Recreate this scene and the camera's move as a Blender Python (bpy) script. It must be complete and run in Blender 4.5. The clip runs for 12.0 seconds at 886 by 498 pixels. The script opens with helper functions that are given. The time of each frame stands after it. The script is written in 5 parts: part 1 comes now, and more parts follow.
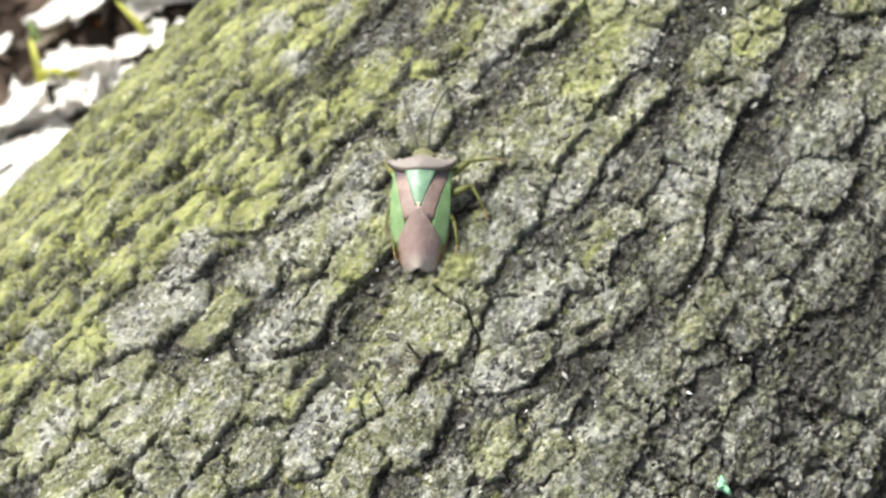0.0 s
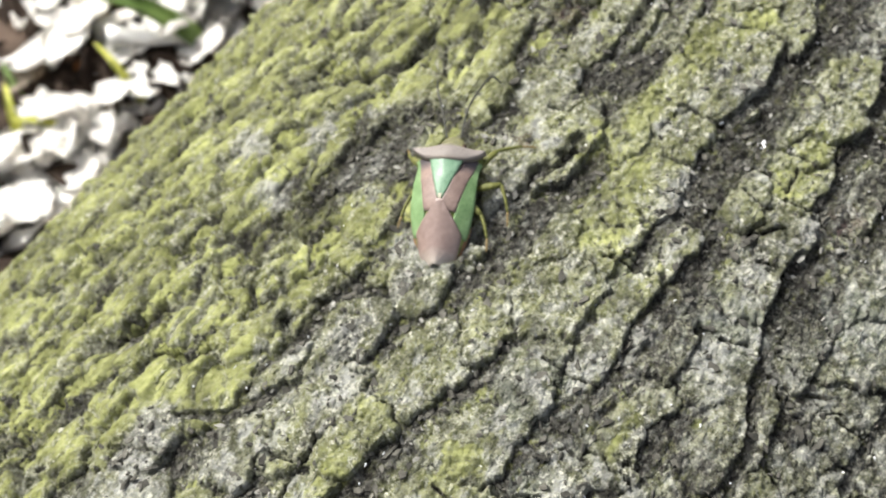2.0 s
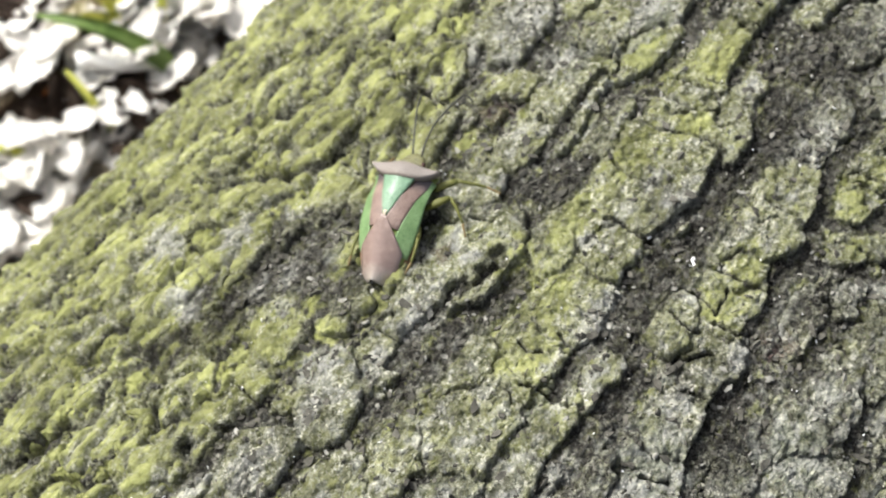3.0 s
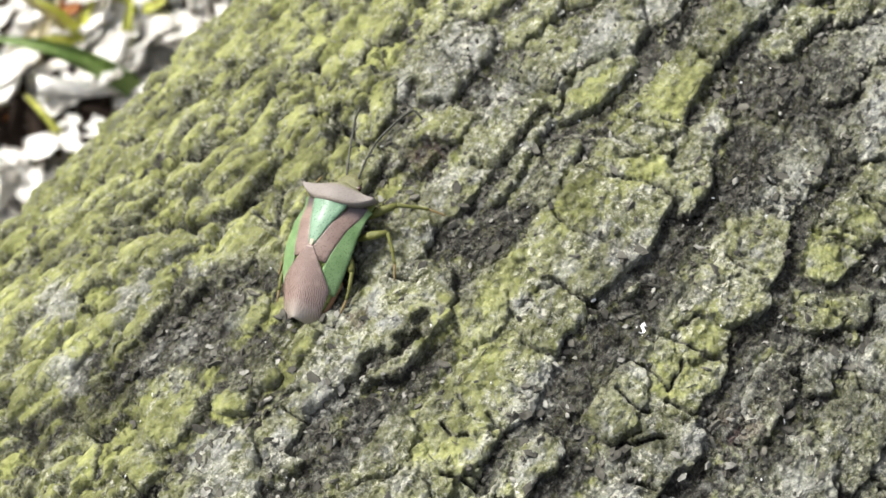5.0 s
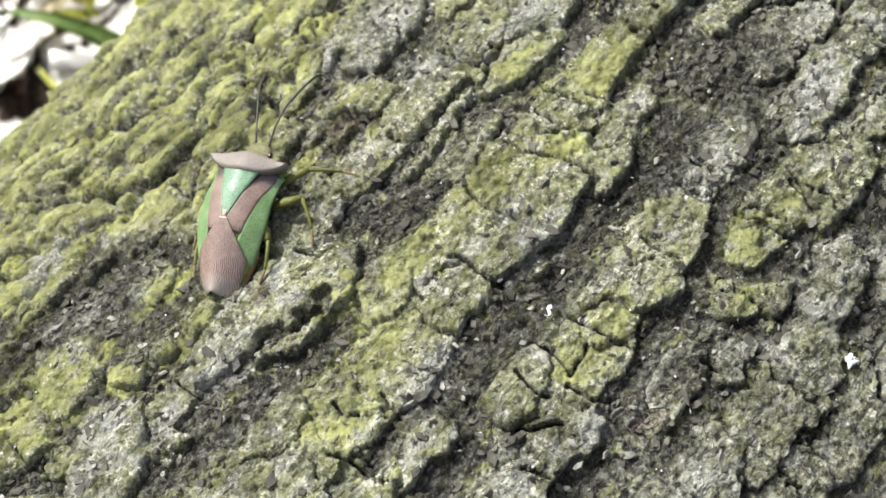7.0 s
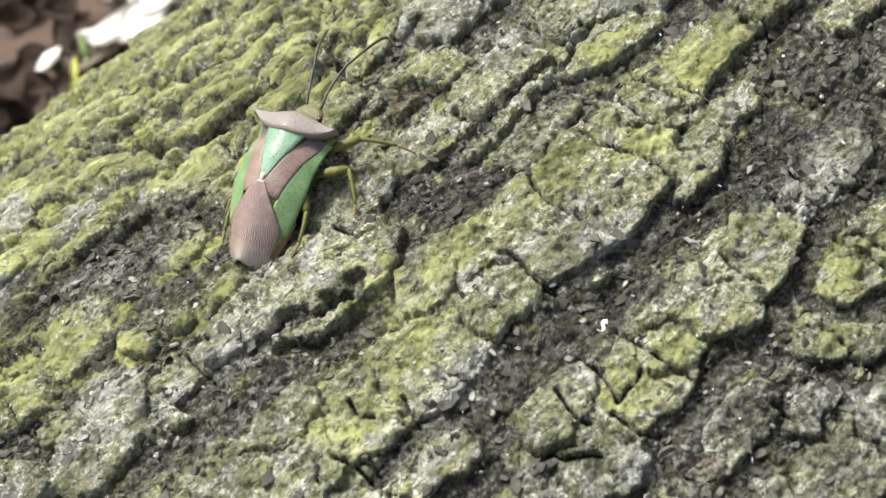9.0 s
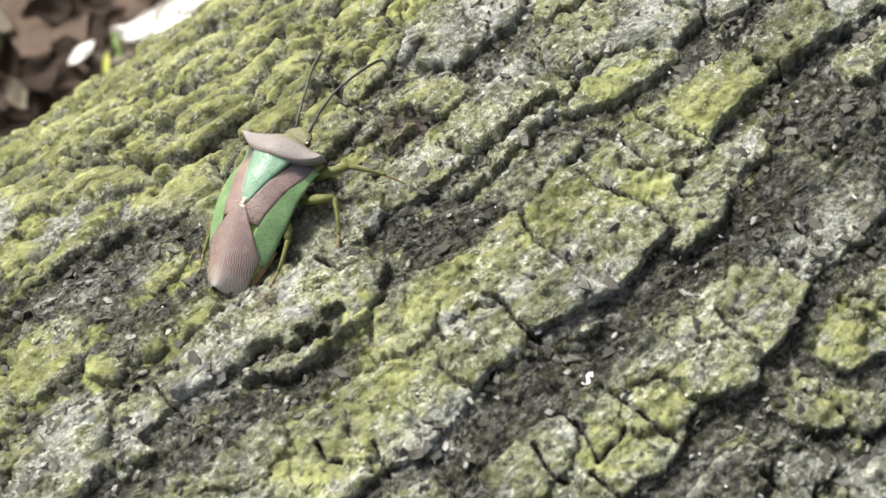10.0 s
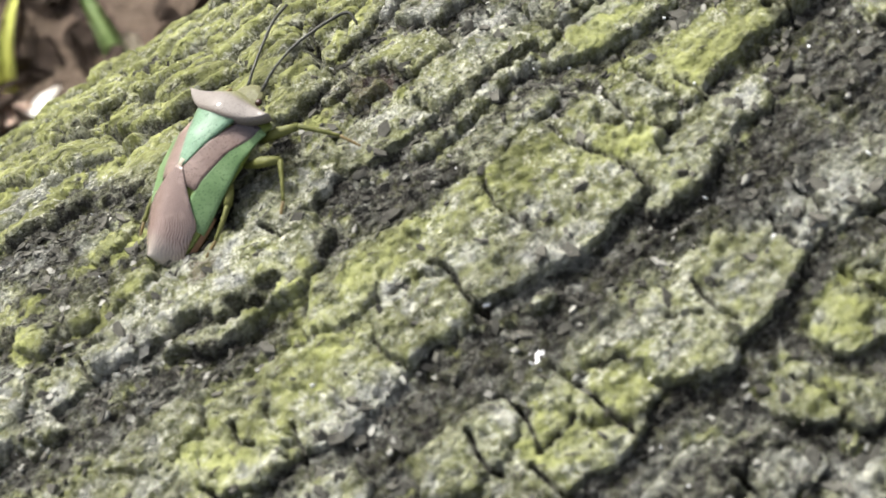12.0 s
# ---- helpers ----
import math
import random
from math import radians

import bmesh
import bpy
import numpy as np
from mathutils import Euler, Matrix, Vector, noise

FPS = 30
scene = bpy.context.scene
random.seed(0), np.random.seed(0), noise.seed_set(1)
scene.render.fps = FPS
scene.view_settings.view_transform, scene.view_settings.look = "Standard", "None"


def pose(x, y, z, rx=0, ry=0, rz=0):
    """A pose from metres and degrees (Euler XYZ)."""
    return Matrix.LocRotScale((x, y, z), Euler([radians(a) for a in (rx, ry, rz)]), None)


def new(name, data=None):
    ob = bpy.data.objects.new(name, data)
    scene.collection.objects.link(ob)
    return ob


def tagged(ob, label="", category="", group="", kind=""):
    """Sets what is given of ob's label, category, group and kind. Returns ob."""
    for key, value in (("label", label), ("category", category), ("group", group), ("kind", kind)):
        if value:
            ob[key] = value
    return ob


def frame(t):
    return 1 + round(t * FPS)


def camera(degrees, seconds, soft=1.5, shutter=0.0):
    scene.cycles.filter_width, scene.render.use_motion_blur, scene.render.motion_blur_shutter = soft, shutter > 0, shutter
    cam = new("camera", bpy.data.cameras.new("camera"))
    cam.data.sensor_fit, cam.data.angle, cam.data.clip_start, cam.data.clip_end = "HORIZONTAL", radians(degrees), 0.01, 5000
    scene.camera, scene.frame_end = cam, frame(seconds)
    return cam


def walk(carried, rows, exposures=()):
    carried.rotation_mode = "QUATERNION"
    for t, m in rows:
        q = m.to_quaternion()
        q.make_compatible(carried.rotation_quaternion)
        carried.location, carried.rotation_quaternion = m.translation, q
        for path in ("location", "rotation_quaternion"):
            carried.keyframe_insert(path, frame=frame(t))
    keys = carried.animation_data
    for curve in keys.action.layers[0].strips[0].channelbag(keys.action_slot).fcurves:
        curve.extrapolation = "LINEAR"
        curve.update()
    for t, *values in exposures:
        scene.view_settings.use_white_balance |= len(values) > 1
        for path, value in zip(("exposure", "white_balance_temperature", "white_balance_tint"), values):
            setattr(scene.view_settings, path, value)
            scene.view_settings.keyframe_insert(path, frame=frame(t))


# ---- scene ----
cam = camera(39.42, 12.0, soft=1.5)
PATH = [
    (0.0, pose(-0.04209, -0.02781, 0.32878, 25.219, 0.085, -52.569)),
    (0.5, pose(-0.03946, -0.02318, 0.32499, 25.363, -0.078, -52.539)),
    (1.0, pose(-0.03485, -0.02116, 0.32079, 25.199, 0.152, -52.822)),
    (1.5, pose(-0.02859, -0.01631, 0.32039, 24.951, -0.110, -52.726)),
    (2.0, pose(-0.02188, -0.01186, 0.31838, 25.125, -0.053, -52.833)),
    (2.5, pose(-0.01228, -0.01031, 0.31989, 24.915, -0.151, -52.787)),
    (3.0, pose(-0.00395, -0.01018, 0.31795, 24.669, -0.024, -52.537)),
    (3.2, pose(-0.00005, -0.01012, 0.31765, 25.016, 0.186, -52.247)),
    (4.8, pose(0.00922, -0.00952, 0.30648, 25.752, 0.410, -52.728)),
    (5.0, pose(0.00950, -0.00999, 0.30498, 25.455, 0.140, -52.700)),
    (5.5, pose(0.00825, -0.01075, 0.30687, 25.670, -0.295, -52.097)),
    (6.0, pose(0.00971, -0.01442, 0.30556, 25.405, 0.086, -51.922)),
    (6.5, pose(0.01111, -0.01505, 0.30211, 25.026, 0.722, -51.799)),
    (7.0, pose(0.01819, -0.01971, 0.30118, 24.806, 1.597, -50.510)),
    (8.8, pose(0.02569, -0.02175, 0.29147, 25.328, 4.542, -42.699)),
    (9.0, pose(0.02631, -0.02132, 0.28981, 25.035, 4.630, -42.220)),
    (9.5, pose(0.03078, -0.01866, 0.28993, 25.116, 4.847, -40.410)),
    (10.0, pose(0.03193, -0.02055, 0.28654, 25.571, 4.883, -38.845)),
    (10.5, pose(0.03637, -0.02068, 0.28502, 24.984, 5.362, -37.978)),
    (11.0, pose(0.03495, -0.02113, 0.28092, 26.246, 7.833, -36.345)),
    (11.5, pose(0.03762, -0.02485, 0.27644, 27.425, 10.169, -35.361)),
    (12.0, pose(0.04321, -0.02897, 0.27211, 28.075, 11.568, -34.658)),
]

# a phone lens close to its subject: the litter behind the log is out of focus
cam.data.dof.use_dof = True
cam.data.dof.focus_distance = 0.106
cam.data.dof.aperture_fstop = 58.0
walk(cam, PATH, exposures=[(0.0, 0.64), (1.5, 0.53), (3.2, 0.43), (5.0, 0.43), (7.0, 0.51), (9.0, 0.54), (12.0, 0.61)])

# ---------------------------------------------------------------- light
SUN_HEIGHT, SUN_TURN = 44.0, 4.0      # degrees above the horizon, degrees from +Y towards +X
world = bpy.data.worlds.new("sky")
scene.world = world
world.use_nodes = True
sky = world.node_tree.nodes.new("ShaderNodeTexSky")
sky.sky_type, sky.sun_disc = "NISHITA", False
sky.air_density, sky.dust_density, sky.ozone_density = 1.0, 6.0, 0.4
sky.sun_elevation, sky.sun_rotation = radians(SUN_HEIGHT), radians(SUN_TURN)
back = world.node_tree.nodes["Background"]
back.inputs["Strength"].default_value = 0.15
haze = world.node_tree.nodes.new("ShaderNodeHueSaturation")
haze.inputs["Saturation"].default_value = 0.5
world.node_tree.links.new(sky.outputs[0], haze.inputs["Color"])
world.node_tree.links.new(haze.outputs[0], back.inputs["Color"])
sun = new("sun", bpy.data.lights.new("sun", "SUN"))
sun.data.energy, sun.data.angle, sun.data.color = 4.1, radians(9.0), (0.98, 0.99, 0.955)
sun.rotation_euler = Euler((radians(SUN_HEIGHT - 90), 0, radians(-SUN_TURN)))

# ---------------------------------------------------------------- materials
class Nodes:
    """A small wrapper to wire a material."""

    def __init__(self, name, rough=0.8, spec=0.3):
        self.mat = bpy.data.materials.new(name)
        self.mat.use_nodes = True
        self.t = self.mat.node_tree
        self.b = self.t.nodes["Principled BSDF"]
        self.b.inputs["Roughness"].default_value = rough
        self.b.inputs["Specular IOR Level"].default_value = spec

    def put(self, socket, value):
        if isinstance(value, bpy.types.NodeSocket):
            self.t.links.new(value, socket)
        elif isinstance(value, tuple) and len(value) == 3 and socket.type == "RGBA":
            socket.default_value = (*value, 1)
        else:
            socket.default_value = value

    def node(self, kind, **inputs):
        n = self.t.nodes.new(kind)
        for key, value in inputs.items():
            self.put(n.inputs[key], value)
        return n

    def where(self, own=False, stretch=(1, 1, 1)):
        if own:
            v = self.t.nodes.new("ShaderNodeTexCoord").outputs["Object"]
        else:
            v = self.t.nodes.new("ShaderNodeNewGeometry").outputs["Position"]
        if stretch != (1, 1, 1):
            n = self.node("ShaderNodeMapping", Vector=v)
            n.inputs["Scale"].default_value = stretch
            v = n.outputs[0]
        return v

    def noise(self, scale, at, detail=4.0, rough=0.6, low=0.3, high=0.7, bend=0.0):
        n = self.node("ShaderNodeTexNoise", Vector=at, Scale=scale, Detail=detail, Roughness=rough, Distortion=bend)
        return self.span(n.outputs["Fac"], low, high)

    def cells(self, scale, at, low=0.0, high=0.6, feature="F1"):
        n = self.t.nodes.new("ShaderNodeTexVoronoi")
        n.feature = feature
        self.put(n.inputs["Vector"], at)
        n.inputs["Scale"].default_value = scale
        return self.span(n.outputs["Distance"], low, high)

    def span(self, v, low, high, a=0.0, b=1.0):
        n = self.t.nodes.new("ShaderNodeMapRange")
        self.put(n.inputs["Value"], v)
        for i, x in zip((1, 2, 3, 4), (low, high, a, b)):
            n.inputs[i].default_value = x
        return n.outputs[0]

    def mix(self, f, a, b, how="MIX"):
        n = self.t.nodes.new("ShaderNodeMix")
        n.data_type, n.blend_type = "RGBA", how
        self.put(n.inputs["Factor"], f)
        self.put(n.inputs["A"], a)
        self.put(n.inputs["B"], b)
        return n.outputs["Result"]

    def sum(self, op, a, b):
        n = self.t.nodes.new("ShaderNodeMath")
        n.operation = op
        self.put(n.inputs[0], a)
        self.put(n.inputs[1], b)
        return n.outputs[0]

    def attribute(self, name):
        n = self.t.nodes.new("ShaderNodeAttribute")
        n.attribute_name = name
        return n.outputs["Fac"]

    def random(self):
        return self.t.nodes.new("ShaderNodeObjectInfo").outputs["Random"]

    def island(self):
        return self.t.nodes.new("ShaderNodeNewGeometry").outputs["Random Per Island"]

    def done(self, color, bump=None, strength=0.5, reach=0.0002, rough=None, see=0.0, depth=1.0):
        if depth < 1.0:
            color = self.mix(1.0, color, (depth, depth, depth), "MULTIPLY")
        self.put(self.b.inputs["Base Color"], color)
        if rough is not None:
            self.put(self.b.inputs["Roughness"], rough)
        if bump is not None:
            n = self.node("ShaderNodeBump", Height=bump, Strength=strength, Distance=reach)
            self.put(self.b.inputs["Normal"], n.outputs[0])
        if see:
            self.b.inputs["Transmission Weight"].default_value = see
        return self.mat


def make_bark():
    """Grey corky bark; moss and pale crust lie where the attributes of the mesh say."""
    m = Nodes("mossy_bark", 0.92, 0.12)
    at = m.where()
    long = m.where(stretch=(0.3, 1, 1))
    fibre = m.noise(1100, long, 5, 0.7, 0.38, 0.63)
    crumb = m.noise(1050, at, 5, 0.7, 0.41, 0.60)
    blotch = m.noise(230, at, 4, 0.6, 0.35, 0.68)
    wood = m.mix(m.sum("MULTIPLY", m.sum("ADD", fibre, crumb), 0.5), (0.036, 0.032, 0.028), (0.166, 0.155, 0.139))
    wood = m.mix(m.sum("MULTIPLY", m.noise(1500, at, 5, 0.72, 0.54, 0.61), 0.45), wood, (0.34, 0.34, 0.30))
    wood = m.mix(m.sum("MULTIPLY", blotch, 0.4), wood, (0.090, 0.080, 0.072))
    crust = m.mix(crumb, (0.19, 0.19, 0.12), (0.80, 0.80, 0.60))
    crust = m.mix(m.sum("MULTIPLY", m.noise(420, at, 4, 0.6, 0.45, 0.62), 0.7), crust, (0.27, 0.285, 0.155))
    plate = m.attribute("plate")
    c = m.mix(m.span(m.sum("ADD", plate, m.span(crumb, 0, 1, -0.25, 0.25)), 0.25, 0.8), wood, crust)
    white = m.attribute("pale")
    tint = m.attribute("tint")
    c = m.mix(m.sum("MULTIPLY", m.span(tint, 0.0, 1.0), 0.45), c, m.mix(crumb, (0.19, 0.225, 0.20), (0.52, 0.58, 0.54)))
    c = m.mix(m.sum("MULTIPLY", m.span(tint, 0.0, -1.0), 0.75), c, m.mix(crumb, (0.07, 0.042, 0.036), (0.30, 0.215, 0.20)))
    c = m.mix(m.sum("MULTIPLY", white, 0.4), c, m.mix(crumb, (0.30, 0.30, 0.235), (0.80, 0.79, 0.66)))
    speck = m.noise(800, at, 6, 0.75, 0.30, 0.46)
    c = m.mix(m.sum("MULTIPLY", m.sum("MULTIPLY", white, speck), m.noise(330, at, 5, 0.7, 0.36, 0.46)), c, (0.92, 0.92, 0.88))
    moss = m.attribute("moss")
    grain = m.noise(1200, at, 5, 0.68, 0.37, 0.63)
    green = m.mix(grain, (0.385, 0.412, 0.120), (0.65, 0.677, 0.280))
    green = m.mix(m.sum("MULTIPLY", m.noise(170, at, 3, 0.6, 0.35, 0.7), 0.5), green, (0.50, 0.52, 0.215))
    green = m.mix(m.sum("MULTIPLY", m.noise(600, at, 5, 0.65, 0.52, 0.72), 0.22), green, (0.25, 0.26, 0.09))
    dust = m.span(m.noise(700, at, 6, 0.72, 0.27, 0.73), 0, 1, -0.33, 0.33)
    edge = m.span(m.sum("ADD", moss, dust), 0.0, 0.9)
    c = m.mix(m.sum("MULTIPLY", edge, 0.92), c, green)
    c = m.mix(m.sum("MULTIPLY", m.sum("MULTIPLY", white, m.noise(2000, at, 5, 0.75, 0.56, 0.66)), 0.8), c, (0.84, 0.83, 0.78))
    glint = m.noise(1700, at, 4, 0.7, 0.56, 0.64)
    c = m.mix(m.sum("MULTIPLY", m.sum("MULTIPLY", glint, m.span(plate, 0, 1, 0.25, 0.7)), m.span(edge, 0.5, 1, 1.0, 0.15)), c, (0.78, 0.79, 0.68))
    flour = m.sum("MULTIPLY", m.noise(1250, at, 6, 0.78, 0.50, 0.58), m.noise(260, at, 4, 0.65, 0.42, 0.60))
    c = m.mix(m.sum("MULTIPLY", m.sum("MULTIPLY", flour, m.span(plate, 0, 1, 0.0, 0.55)), m.span(edge, 0.5, 1, 1.0, 0.15)), c, (0.80, 0.80, 0.64))
    pits = m.noise(1500, at, 5, 0.72, 0.32, 0.43)
    c = m.mix(m.sum("MULTIPLY", m.span(pits, 0, 1, 0.34, 0.0), m.span(edge, 0.4, 1, 1.0, 0.35)), c, (0.05, 0.048, 0.03))
    tone = m.sum("ADD", m.noise(380, at, 3, 0.55, 0.3, 0.7), m.noise(110, at, 2, 0.5, 0.3, 0.7))
    c = m.mix(1.0, c, m.mix(m.span(tone, 0.35, 1.65), (0.235, 0.235, 0.23), (0.60, 0.603, 0.59)), "MULTIPLY")
    chalk = m.sum("MULTIPLY", m.noise(1350, at, 6, 0.8, 0.51, 0.59), m.span(m.sum("ADD", m.sum("MULTIPLY", plate, m.noise(210, at, 4, 0.65, 0.44, 0.60)), white), 0.0, 1.0, 0.10, 0.8))
    c = m.mix(m.sum("MULTIPLY", chalk, m.span(edge, 0.5, 1, 0.9, 0.12)), c, (0.74, 0.73, 0.61))
    lump = m.sum("ADD", m.sum("MULTIPLY", m.noise(3600, at, 4, 0.7, 0.2, 0.8), 0.3), m.sum("MULTIPLY", m.noise(1300, at, 4, 0.6, 0.3, 0.7), 1.1))
    height = m.sum("ADD", m.sum("MULTIPLY", lump, m.span(edge, 0, 1, 1.0, 0.38)), m.sum("MULTIPLY", fibre, m.span(edge, 0, 1, 0.9, 0.0)))
    return m.done(c, height, 1.0, 0.0006)


def make_plain(name, dark, light, scale, rough=0.8, spec=0.3, own=True, bump=0.4, reach=0.0002, see=0.0, stretch=(1, 1, 1), vary=0.0, stain=0.5, depth=1.0):
    m = Nodes(name, rough, spec)
    at = m.where(own, stretch)
    g = m.noise(scale, at, 4, 0.65, 0.3, 0.7)
    c = m.mix(g, dark, light)
    c = m.mix(m.sum("MULTIPLY", m.noise(scale * 0.18, at, 3, 0.6, 0.4, 0.75), stain), c, tuple(0.55 * a + 0.2 * b for a, b in zip(dark, light)))
    if vary:
        c = m.mix(m.span(m.random(), 0, 1, 0, vary), c, tuple(0.5 * a for a in dark))
    return m.done(c, g, bump, reach, see=see, depth=depth)


BARK = make_bark()

# ---------------------------------------------------------------- tools
def part(name, bm, material, parent=None, label="", smooth=True):
    """Links a bmesh as one mesh object under a thing or a part."""
    me = bpy.data.meshes.new(name)
    bm.to_mesh(me)
    bm.free()
    return part_of(name, me, material, parent, label, smooth)


def part_of(name, me, material, parent=None, label="", smooth=True):
    if material and not me.materials:
        me.materials.append(material)
    if smooth:
        me.polygons.foreach_set("use_smooth", [True] * len(me.polygons))
    ob = new(name, me)
    if parent:
        ob.parent = parent
    if label:
        ob["label"] = label
    return ob


def sheet(name, verts, quads, **values):
    """A mesh from arrays, with one number a vertex for each named value."""
    me = bpy.data.meshes.new(name)
    me.vertices.add(len(verts))
    me.vertices.foreach_set("co", np.asarray(verts, np.float32).ravel())
    me.loops.add(quads.size)
    me.loops.foreach_set("vertex_index", quads.astype(np.int32).ravel())
    me.polygons.add(len(quads))
    me.polygons.foreach_set("loop_start", np.arange(0, quads.size, 4, dtype=np.int32))
    me.update(calc_edges=True)
    for key, value in values.items():
        me.attributes.new(key, "FLOAT", "POINT").data.foreach_set("value", np.asarray(value, np.float32).ravel())
    return me


def hashed(i, j, seed):
    n = (i.astype(np.int64) * 374761393 + j.astype(np.int64) * 668265263 + seed * 974711) & 0xFFFFFFFF
    n = ((n ^ (n >> 13)) * 1274126177) & 0xFFFFFFFF
    n = ((n ^ (n >> 16)) * 224682251) & 0xFFFFFFFF
    return ((n ^ (n >> 15)) & 0xFFFFFF) / float(0xFFFFFF)


def ripple(x, y, seed):
    """Smooth noise of unit grain, about -1 to 1."""
    i, j = np.floor(x), np.floor(y)
    fx, fy = x - i, y - j
    ux, uy = fx * fx * fx * (fx * (fx * 6 - 15) + 10), fy * fy * fy * (fy * (fy * 6 - 15) + 10)
    out = 0
    for a, wx in ((0, 1 - ux), (1, ux)):
        for b, wy in ((0, 1 - uy), (1, uy)):
            turn = hashed(i + a, j + b, seed) * 6.28318
            out = out + wx * wy * (np.cos(turn) * (fx - a) + np.sin(turn) * (fy - b))
    return out * 1.5


def rough_noise(x, y, seed, octaves=4, keep=0.55):
    out, amp = 0, 1.0
    for k in range(octaves):
        out = out + amp * ripple(x * 2 ** k + 17.3 * k, y * 2 ** k - 9.1 * k, seed + k)
        amp *= keep
    return out


def pebbles(x, y, seed):
    """Distance to the nearest of one scattered point a unit cell."""
    i, j = np.floor(x), np.floor(y)
    best = np.full(x.shape, 9.0)
    for a in (-1, 0, 1):
        for b in (-1, 0, 1):
            px, py = i + a + hashed(i + a, j + b, seed), j + b + hashed(i + a, j + b, seed + 5)
            best = np.minimum(best, (px - x) ** 2 + (py - y) ** 2)
    return np.sqrt(best)


def cell_rims(x, y, seed):
    """How much farther the second of the scattered points is than the nearest (0 along the rims of the cells), a random number for each cell, and how far it is past the middle of its cell along y."""
    i, j = np.floor(x), np.floor(y)
    best, second = np.full(x.shape, 9.0), np.full(x.shape, 9.0)
    own, past = np.zeros(x.shape), np.zeros(x.shape)
    for a in (-1, 0, 1):
        for b in (-1, 0, 1):
            dy = y - j - b - hashed(i + a, j + b, seed + 5)
            d = (i + a + hashed(i + a, j + b, seed) - x) ** 2 + dy ** 2
            past = np.where(d < best, dy, past)
            own = np.where(d < best, hashed(i + a, j + b, seed + 9), own)
            second = np.minimum(second, np.maximum(best, d))
            best = np.minimum(best, d)
    return np.sqrt(second) - np.sqrt(best), own, past


def smooth(x, low, high):
    k = np.clip((x - low) / (high - low), 0, 1)
    return k * k * (3 - 2 * k)


# ---------------------------------------------------------------- the log
# It lies on the ground along X. A place on its bark: s along it, u round it from
# the crest towards +Y, both in millimetres.
LOG_R = 0.10037
RELIEF = {}


def on_log(s, u, h=0.0):
    a = u / (LOG_R * 1000)
    r = LOG_R + h * 0.001
    return np.stack([s * 0.001 + 0 * a, r * np.sin(a), LOG_R + r * np.cos(a)], axis=-1)


# bark plates: s, u, half length, half width, cover of moss
RIDGE_FAR = [(59.5, 30.6, 3.8, 1.9, 1.0), (68.9, 36.3, 3.9, 3.4, 0.2), (11.2, 37.4, 3.4, 2.6, 0.95),
             (-10.8, 34.8, 4.4, 2.8, 0.1), (-19.2, 33.2, 4.6, 4.0, 0.2), (-2.7, 34.0, 4.6, 3.4, 1.0),
             (41.0, 41.5, 4.6, 3.4, 1.0), (50.5, 36.5, 4.2, 3.2, 0.9), (50.0, 44.5, 4.5, 3.3, 1.0)]
RIDGE_B = [(64.4, 24.1, 5.2, 3.1, 0.5), (55.8, 23.7, 4.1, 2.7, 0.4), (48.6, 24.7, 3.8, 2.6, 0.35), (41.2, 20.6, 4.2, 3.9, 0.42),
           (33.4, 21.2, 4.1, 2.8, 0.36), (26.6, 21.2, 3.4, 2.7, 0.42), (19.6, 22.6, 4.0, 2.9, 0.34), (73.0, 25.7, 3.9, 2.5, 0.5),
           (73.6, 19.5, 4.0, 2.0, 0.6), (81.0, 22.5, 4.4, 2.7, 0.3), (89.0, 20.5, 4.5, 2.8, 0.15), (10.2, 24.4, 4.2, 2.8, 0.35)]
RIDGE_C = [(76.8, 13.0, 5.6, 2.9, 0.85), (70.4, 12.2, 2.6, 2.0, 0.35), (60.3, 9.8, 8.2, 5.0, 0.55), (49.4, 8.4, 3.5, 2.6, 0.6),
           (48.0, 14.4, 4.3, 2.0, 0.85), (41.8, 8.4, 4.6, 3.5, 0.6), (34.6, 8.3, 3.9, 3.2, 0.5), (36.8, 1.6, 2.8, 1.8, 0.4),
           (30.6, 3.1, 3.6, 2.3, 0.6), (30.2, 12.4, 2.9, 2.1, 0.5), (25.4, 9.0, 4.2, 3.4, 0.5), (86.5, 12.9, 4.5, 2.6, 0.6), (95.0, 12.6, 4.5, 2.8, 0.2)]
RIDGE_D = [(66.0, -2.8, 4.1, 2.9, 0.6), (60.3, -3.8, 3.4, 2.5, 0.5), (55.5, -4.1, 3.0, 2.2, 0.7), (50.7, -4.8, 4.0, 2.9, 0.6),
           (46.6, -1.4, 2.7, 2.2, 0.6), (45.1, -7.5, 4.6, 2.7, 0.4), (38.5, -7.4, 4.0, 2.4, 0.25), (30.9, -9.1, 4.6, 3.0, 0.1),
           (23.7, -13.8, 4.4, 2.6, 0.3), (74.8, -1.6, 4.3, 2.1, 0.1), (87.3, -5.3, 4.9, 2.2, 0.2), (90.3, 0.6, 4.3, 2.4, 0.1), (22.6, 1.4, 4.1, 2.4, 0.2)]
